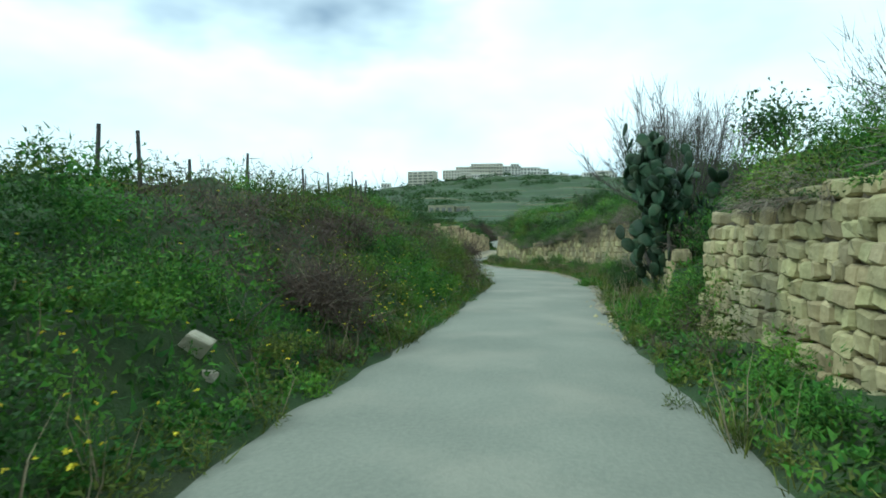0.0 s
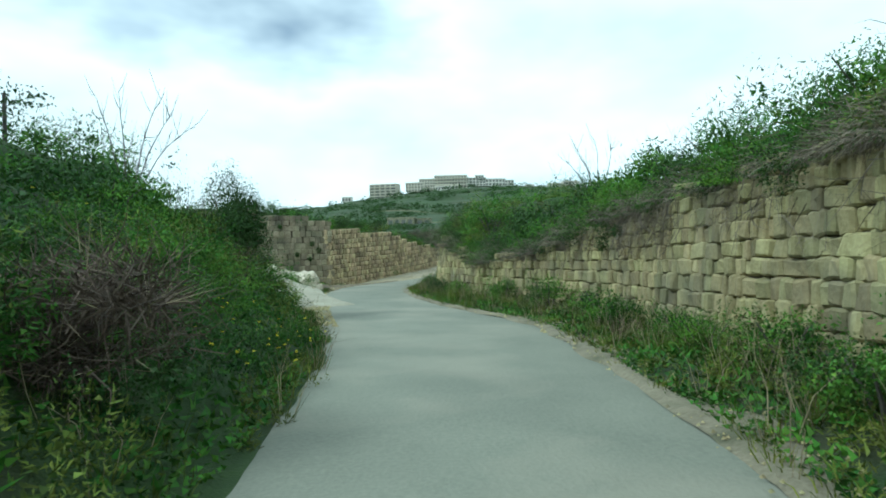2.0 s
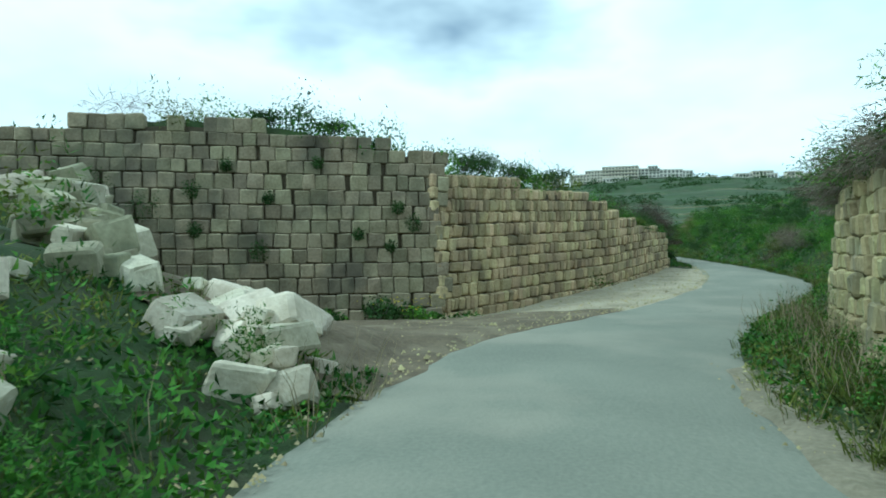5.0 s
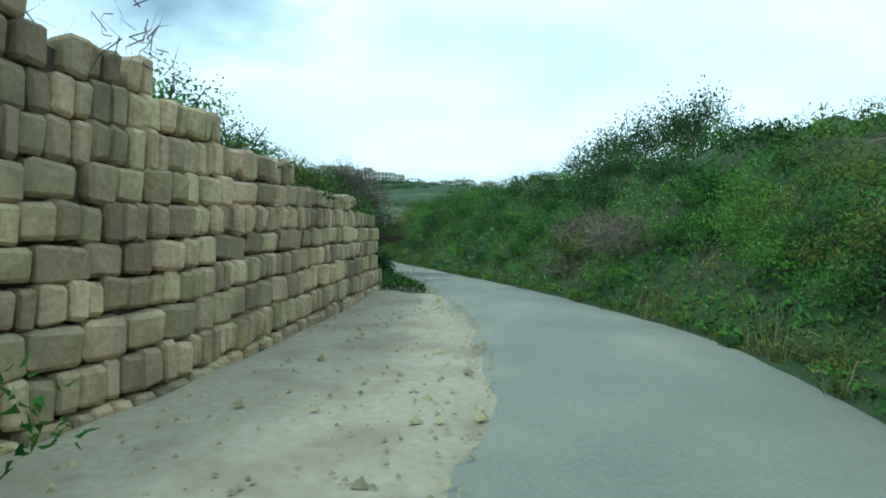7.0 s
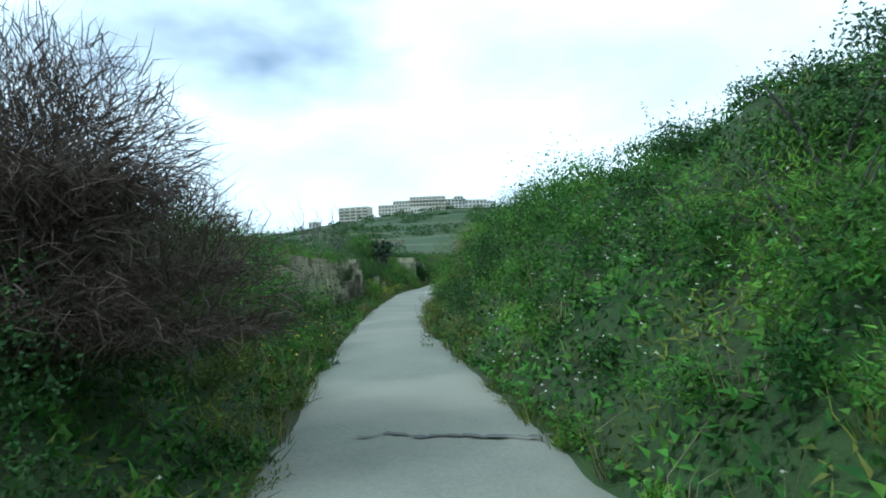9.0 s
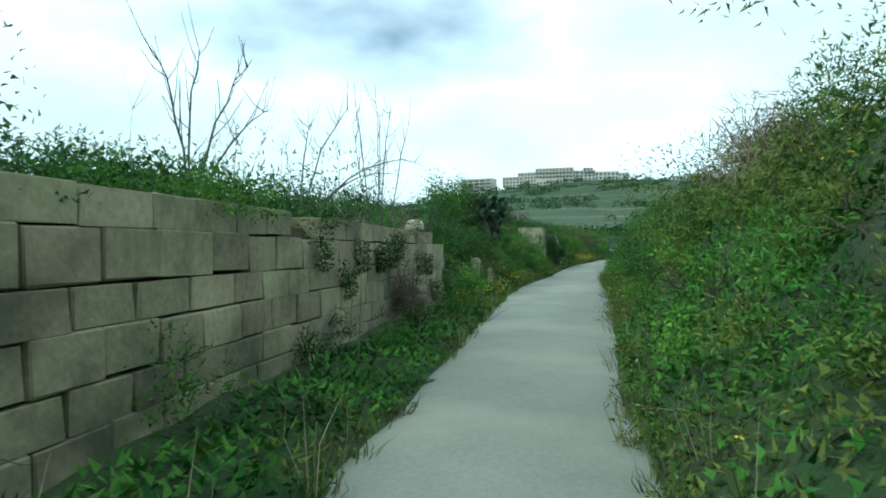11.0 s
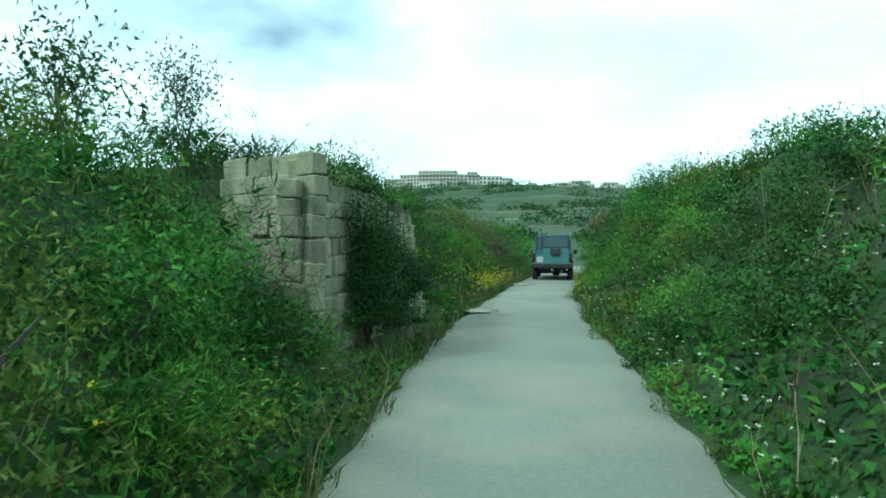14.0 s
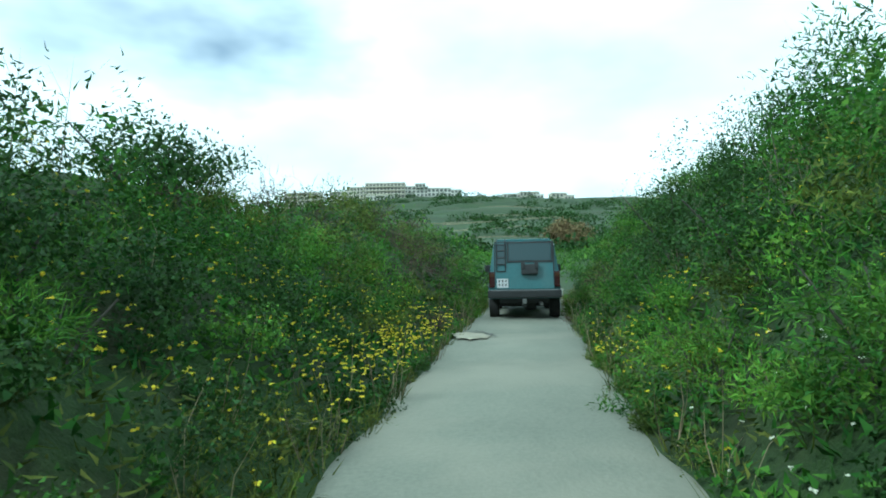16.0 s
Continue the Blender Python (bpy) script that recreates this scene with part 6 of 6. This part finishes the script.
arching_shrub(-4.7, 107.4, ((-3.6, 111.9, 2.5), (-3.9, 110.4, 2.2), (-4.6, 109.6, 3.4), (-5.2, 109.0, 3.0)), 5, "bare arching grey branches above the block wall")
arching_shrub(-4.5, 110.8, ((-4.6, 111.2, 3.9), (-4.2, 111.0, 3.8), (-4.9, 110.6, 4.0), (-3.9, 111.3, 3.5), (-4.3, 110.4, 3.6), (-5.1, 111.0, 3.4)), 6, "clump of tall bare stems above the block wall")
arching_shrub(-4.9, 104.8, ((-5.2, 105.5, 3.4), (-4.5, 105.6, 3.2), (-5.4, 104.8, 3.2), (-4.6, 106.4, 2.7)), 7, "tall bare stems above the block wall")
arching_shrub(-6.3, 35.8, ((-6.0, 36.8, 4.6), (-5.6, 36.6, 4.2), (-6.8, 36.4, 4.7), (-5.3, 37.2, 4.0), (-7.2, 36.0, 4.6)), 8, "tall bare leaning stems on the bank")
arching_shrub(5.9, 43.4, ((4.7, 43.6, 3.8), (5.0, 42.8, 4.1), (5.6, 42.6, 4.3), (6.2, 43.0, 4.3), (4.4, 44.5, 3.3), (5.3, 44.6, 4.2)), 9, "tall bare leaning stems on the bank above the wall")

rng = random.Random(14)
TIPS = []
for k in range(58):
    u = rng.uniform(0, 6.283)
    v = rng.uniform(0.35, 1.0)
    TIPS.append((5.4 + math.cos(u) * 2.9 * v, 20.4 + math.sin(u) * 2.4 * v, 5.9 - 2.6 * v ** 2 + rng.uniform(-0.4, 0.5)))
arching_shrub(5.9, 20.6, TIPS, 10, "leafless dark grey fig tree with many upturned fine branches", 1.35, 34, 0.8, "bare_fig_tree", "tree")


def prickly_pear(x, y, z, high, spread, seed, pads, label, small=0.21, large=0.34, climb=0.75):
    """A cactus of flat oval pads growing from one another."""
    rng = random.Random(seed)
    plant = tagged(new("prickly_pear"), label, "cactus")
    bm = bmesh.new()
    bmesh.ops.create_icosphere(bm, subdivisions=2 if large < 0.38 else 3, radius=1.0)
    for v in bm.verts:
        v.co = Vector((v.co.x * (0.72 + 0.28 * min(1, (v.co.z + 1) * 0.7)) * 0.5, v.co.y * 0.085, (v.co.z + 1) * 0.62))
    me = bpy.data.meshes.new("pad")
    bm.to_mesh(me)
    bm.free()
    me.polygons.foreach_set("use_smooth", np.ones(len(me.polygons), bool))
    me.materials.append(M_CACTUS)
    made = []
    bm = bmesh.new()
    for k in range(5):
        a = 1.26 * k + seed
        foot = Vector((x + math.cos(a) * spread * 0.2, y + math.sin(a) * spread * 0.2, z - 0.1))
        top = Vector((x + math.cos(a) * spread * 0.5, y + math.sin(a) * spread * 0.5, z + high * rng.uniform(0.25, 0.5)))
        tube(bm, [foot, foot.lerp(top, 0.5) + Vector((0, 0, 0.1)), top], [0.075, 0.06, 0.045], 7)
        made += [(top, 0.25), (foot.lerp(top, 0.6), 0.2), (foot.lerp(top, 0.25), 0.2)]
    part("stem", bm, M_BARK, plant)
    count = 0
    while count < pads:
        at, r = made[int(len(made) * rng.random() ** climb)]
        size = rng.uniform(small, large)
        a = rng.uniform(0, 6.283)
        lean = rng.uniform(5, 70)
        m = Matrix.Translation(at) @ pose(0, 0, 0, 0, 0, math.degrees(a)) @ pose(0, 0, 0, 0, lean, 0) @ pose(0, 0, 0, 0, 0, rng.uniform(-80, 80))
        tip = m @ Vector((0, 0, 1.15 * size))
        off = Vector((tip.x - x, tip.y - y, 0)).length
        if tip.z > z + high or off > spread * (1.1 - 0.25 * (tip.z - z) / high) or tip.z < z + 0.1:
            continue
        ob = new("pad", me)
        ob.parent = plant
        ob.matrix_basis = m @ Matrix.Diagonal((size, size, size, 1))
        made.append((tip, size))
        count += 1
    return plant


prickly_pear(4.25, 15.85, -0.2, 4.35, 1.5, 3, 560, "huge prickly pear cactus with grey-green oval pads over the wall", 0.25, 0.37, 0.62)
prickly_pear(-4.0, 126.8, 1.3, 2.1, 0.85, 8, 95, "small prickly pear cactus with dark green pads on the bank", 0.25, 0.38)

# ------------------------------------------------------------ posts, loose stones, piers


def post(x, y, high, lean, seed):
    bm = bmesh.new()
    z = Z(x, y)
    tube(bm, [(x, y, z - 0.2), (x + lean * 0.5, y, z + high * 0.5), (x + lean, y, z + high)], [0.045, 0.04, 0.035], 7)
    tagged(part("fence_post", bm, M_POST), "thin dark weathered wooden fence post", "post", "vineyard posts")


for k, (x, y, h) in enumerate(((-6.1, 22.3, 1.1), (-5.83, 25.3, 1.1), (-5.9, 27.3, 1.15), (-6.1, 21.1, 0.8), (-5.7, 23.8, 0.8), (-5.9, 26.3, 0.8), (-11.0, 39.6, 1.5), (-12.2, 39.0, 1.7), (-14.9, 36.5, 1.6), (-7.4, 31.5, 1.3), (-7.8, 34.0, 1.2), (-6.7, 10.0, 1.2), (-6.5, 11.0, 1.4), (-6.6, 13.0, 1.0), (-6.6, 16.0, 1.25), (-6.3, 20.0, 1.2))):
    post(x, y, h, (k % 3 - 1) * 0.06, k)


def loose_stone(name, label, x, y, z, sx, sy, sz, seed, mat, rx=0, ry=0, rz=0, group="", worn=0.16):
    rng = random.Random(seed)
    bm = bmesh.new()
    bmesh.ops.create_cube(bm, size=1)
    for v in bm.verts:
        v.co += Vector([rng.uniform(-0.14, 0.14) for _ in range(3)])
    bmesh.ops.bevel(bm, geom=bm.edges[:], offset=worn, segments=3 if worn > 0.2 else 2, affect="EDGES", profile=0.5 if worn > 0.2 else 0.6)
    for v in bm.verts:
        v.co += Vector([rng.uniform(-0.02, 0.02) for _ in range(3)])
    ob = part(name, bm, mat)
    ob.matrix_basis = pose(x, y, z, rx, ry, rz) @ Matrix.Diagonal((sx, sy, sz, 1))
    return tagged(ob, label, "stone", group)


rng = random.Random(77)
for k in range(64):
    u = rng.random()
    px, py = -5.5 - 2.6 * u + rng.gauss(0, 0.35), 51.8 + 2.8 * u + rng.gauss(0, 0.45)
    if k % 3 == 0:
        px, py = -6.5 - 3.2 * u + rng.gauss(0, 0.25), 49.0 + 3.4 * u + rng.gauss(0, 0.3)
    if px > float(edge_l(py)) - 0.45:
        continue
    heap = max(0.0, 0.62 - 0.5 * math.hypot(px + 6.7, py - 53.2) ** 1.1)
    s = rng.uniform(0.22, 0.5)
    loose_stone("fallen_block", "fallen pale squared limestone block in a heap", px, py, max(Z(px, py), float(road_z(py)) - 0.05) + s * 0.22 + heap * rng.random(), s * 1.25, s, s * 0.8, k, M_STONE_WHITE, rng.uniform(-30, 30), rng.uniform(-30, 30), rng.uniform(0, 180), "fallen blocks")
for k in range(110):
    u = rng.random() ** 0.8
    px, py = -8.8 - 5.4 * u + rng.gauss(0, 0.22), 53.0 + 4.2 * u + rng.gauss(0, 0.35)
    s = rng.uniform(0.25, 0.5)
    up = 1.55 * u * rng.random()
    loose_stone("fallen_block", "grey weathered limestone block of a collapsed wall", px - 0.15 * up, py + 0.35 * up, Z(px, py) + s * 0.2 + up, s * 1.3, s, s * 0.85, 100 + k, M_STONE_GREY if k % 3 else M_STONE_WHITE, rng.uniform(-18, 18), rng.uniform(-18, 18), rng.uniform(0, 180), "fallen blocks")
loose_stone("boulder", "pale angular limestone block lying on the bank", -2.85, 5.7, Z(-2.85, 5.7) + 0.10, 0.25, 0.17, 0.22, 301, M_STONE_WHITE, 25, 35, 20)
loose_stone("boulder", "pale angular stone lying on the bank", -2.66, 5.6, Z(-2.66, 5.6) + 0.05, 0.13, 0.11, 0.1, 302, M_STONE_WHITE, 10, 15, 50)
loose_stone("boulder", "rounded limestone boulder resting on the block wall", -4.3, 113.3, 1.33, 0.42, 0.32, 0.24, 303, M_STONE_WHITE, 4, 3, 10)


def pier(x, y, base, label, blocks, seed):
    rng = random.Random(seed)
    thing = tagged(new("stone_pier"), label, "pier")
    z = base
    for w, d, h, two in blocks:
        for side in ((-0.5, 0.5) if two else (0,)):
            bm = bmesh.new()
            ww = w / 2 - 0.01 if two else w
            box(bm, x + side * w / 2 * 1.02, y, z + h / 2, ww, d, h - 0.012, rng.uniform(-3, 3), bevel=0.02)
            part("block", bm, M_STONE_GREY, thing)
        z += h
    return z


top = pier(-3.7, 119.6, -0.85, "short pier of squared grey limestone blocks", ((0.28, 0.27, 0.34, False), (0.26, 0.26, 0.34, True), (0.26, 0.26, 0.36, True)), 1)
loose_stone("boulder", "rounded pale limestone boulder on top of a pier", -3.7, 119.6, top + 0.10, 0.30, 0.27, 0.23, 304, M_STONE_GREY, 3, 4, 15, worn=0.3)
pier(-3.3, 120.3, -0.85, "broken stub of squared limestone blocks", ((0.2, 0.2, 0.34, False), (0.19, 0.19, 0.36, False), (0.17, 0.17, 0.16, False)), 2)

def gravel():
    n = 2600
    y = RNG.uniform(38, 80, n)
    x = edge_l(y) - RNG.random(n) ** 2 * 2.6 + 0.2
    far, side, _ = line_far(WALL_OLD[:-1] + WALL_NEW, x, y)
    keep = (side < 0) | (y < 57)
    y2 = RNG.uniform(10, 56, 2200)
    x2 = edge_r(y2) + RNG.normal(size=2200) * 0.22 + 0.15
    y3 = RNG.uniform(36.5, 43.5, 900)
    x3 = edge_l(y3) + 0.5 - RNG.random(900) ** 1.3 * 2.0
    x, y = np.r_[x[keep], x2, x3], np.r_[y[keep], y2, y3]
    s = RNG.uniform(0.008, 0.03, len(x)) * np.r_[np.ones(keep.sum() + 2200), np.full(900, 1.7)] * np.where(RNG.random(len(x)) < 0.06, 2.2, 1)
    p = np.stack([x, y, np.maximum(ground_z(x, y), road_z(y)) + 0.03], -1)
    tet = np.array([(-1, -0.7, -0.4), (1, -0.6, -0.4), (0.1, 1, -0.4), (0.0, 0.1, 0.7)])
    a = RNG.uniform(0, 6.283, len(x))
    c, q = np.cos(a), np.sin(a)
    v = tet[None] * s[:, None, None]
    v = np.stack([v[..., 0] * c[:, None] - v[..., 1] * q[:, None], v[..., 0] * q[:, None] + v[..., 1] * c[:, None], v[..., 2]], -1) + p[:, None]
    f = np.array([(0, 1, 3), (1, 2, 3), (2, 0, 3)])
    faces = (np.arange(len(x))[:, None, None] * 4 + f[None]).reshape(-1, 3)
    tagged(mesh_object("gravel", v.reshape(-1, 3), faces, M_STONE_RUB_J), "loose limestone gravel along the lane edges", "gravel", kind="stuff")


gravel()


def far_scrub():
    """Scrub and low trees over the fields and hillside."""
    n = 3600
    y = 222 + RNG.random(n) ** 1.5 * 465
    x = RNG.normal(size=n) * (25 + 0.42 * (y - 120)) + 8
    clump = mottle(x, y, 45, 41) * 0.6 + mottle(x, y, 14, 42) * 0.4
    keep = (clump > 0.5) & ((x < edge_l(np.minimum(y, 230)) - 2) | (x > edge_r(np.minimum(y, 230)) + 2))
    x, y = x[keep], y[keep]
    r = RNG.uniform(0.9, 2.2, len(x)) * (1 + (y - 168) / 350)
    c = np.stack([x, y, ground_z(x, y) + r * 0.15], -1)
    p, w = dome(c, r, r * 0.85, 44, 0.55, 0.15)
    k = np.repeat(r, 44)
    stuff("far_scrub", [leaflets(p, w + RNG.normal(size=w.shape) * 0.8, 0.36 * k, 0.28 * k)], M_HERB, "dark scrub and low trees over the far fields", "scrub")
    n = 700
    x, y = RNG.uniform(-75, -9, n), RNG.uniform(36, 130, n)
    far, side, _ = line_far(WALL_OLD[:-1] + WALL_NEW, x, y)
    ok = (line_far(RAMP, x, y)[0] > 4.5) & ((side > 0) | (y < 50)) & (far > 1.5) & (mottle(x, y, 11, 46) > 0.35)
    x, y = x[ok], y[ok]
    r = RNG.uniform(0.4, 1.2, len(x))
    p, w = dome(np.stack([x, y, ground_z(x, y)], -1), r, r * 0.75, 95, 0.5, 0.2)
    k = np.repeat(r, 95)
    stuff("field_scrub", [fronds(p, w, 0.2 * k + 0.06, 0.08 * k + 0.02, 0.8, 0.6)], M_FENNEL_DEEP, "green scrub over the field above the old wall", "scrub")
    n = 1500
    y = RNG.uniform(162, 225, n)
    x = np.where(RNG.random(n) < 0.5, edge_l(y) - 0.4 - RNG.random(n) * 22, edge_r(y) + 0.4 + RNG.random(n) * 22)
    r = RNG.uniform(0.5, 1.2, n)
    c = np.stack([x, y, ground_z(x, y)], -1)
    p, w = dome(c, r, r * 0.9, 48, 0.5, 0.1)
    k = np.repeat(r, 48)
    stuff("mid_scrub", [leaflets(p, w + RNG.normal(size=w.shape) * 0.8, 0.18 * k, 0.12 * k)], M_LEAF, "green scrub on the banks farther along the lane", "scrub")


far_scrub()


def terrace_walls():
    """Low pale field walls that step up the hillside."""
    for k, (y, x0, x1) in enumerate(((250, -40, 30), (300, -10, 90), (345, -70, 40), (385, 10, 130), (425, -60, 60), (470, 30, 170), (300, 60, 150), (520, -40, 90))):
        bm = bmesh.new()
        a = None
        for x in np.linspace(x0, x1, 26):
            yy = y + 9 * math.sin(x * 0.05 + k)
            z = float(ground_z(x, yy))
            b = [bm.verts.new((x, yy, z - 0.5)), bm.verts.new((x, yy, z + 0.45)), bm.verts.new((x, yy + 0.7, z + 0.45)), bm.verts.new((x, yy + 0.7, z - 0.5))]
            if a:
                for i in range(3):
                    bm.faces.new((a[i], a[i + 1], b[i + 1], b[i]))
            a = b
        tagged(part("terrace_wall", bm, M_STONE_GREY), "low pale field wall on the hillside", "field wall", "terrace walls")


terrace_walls()
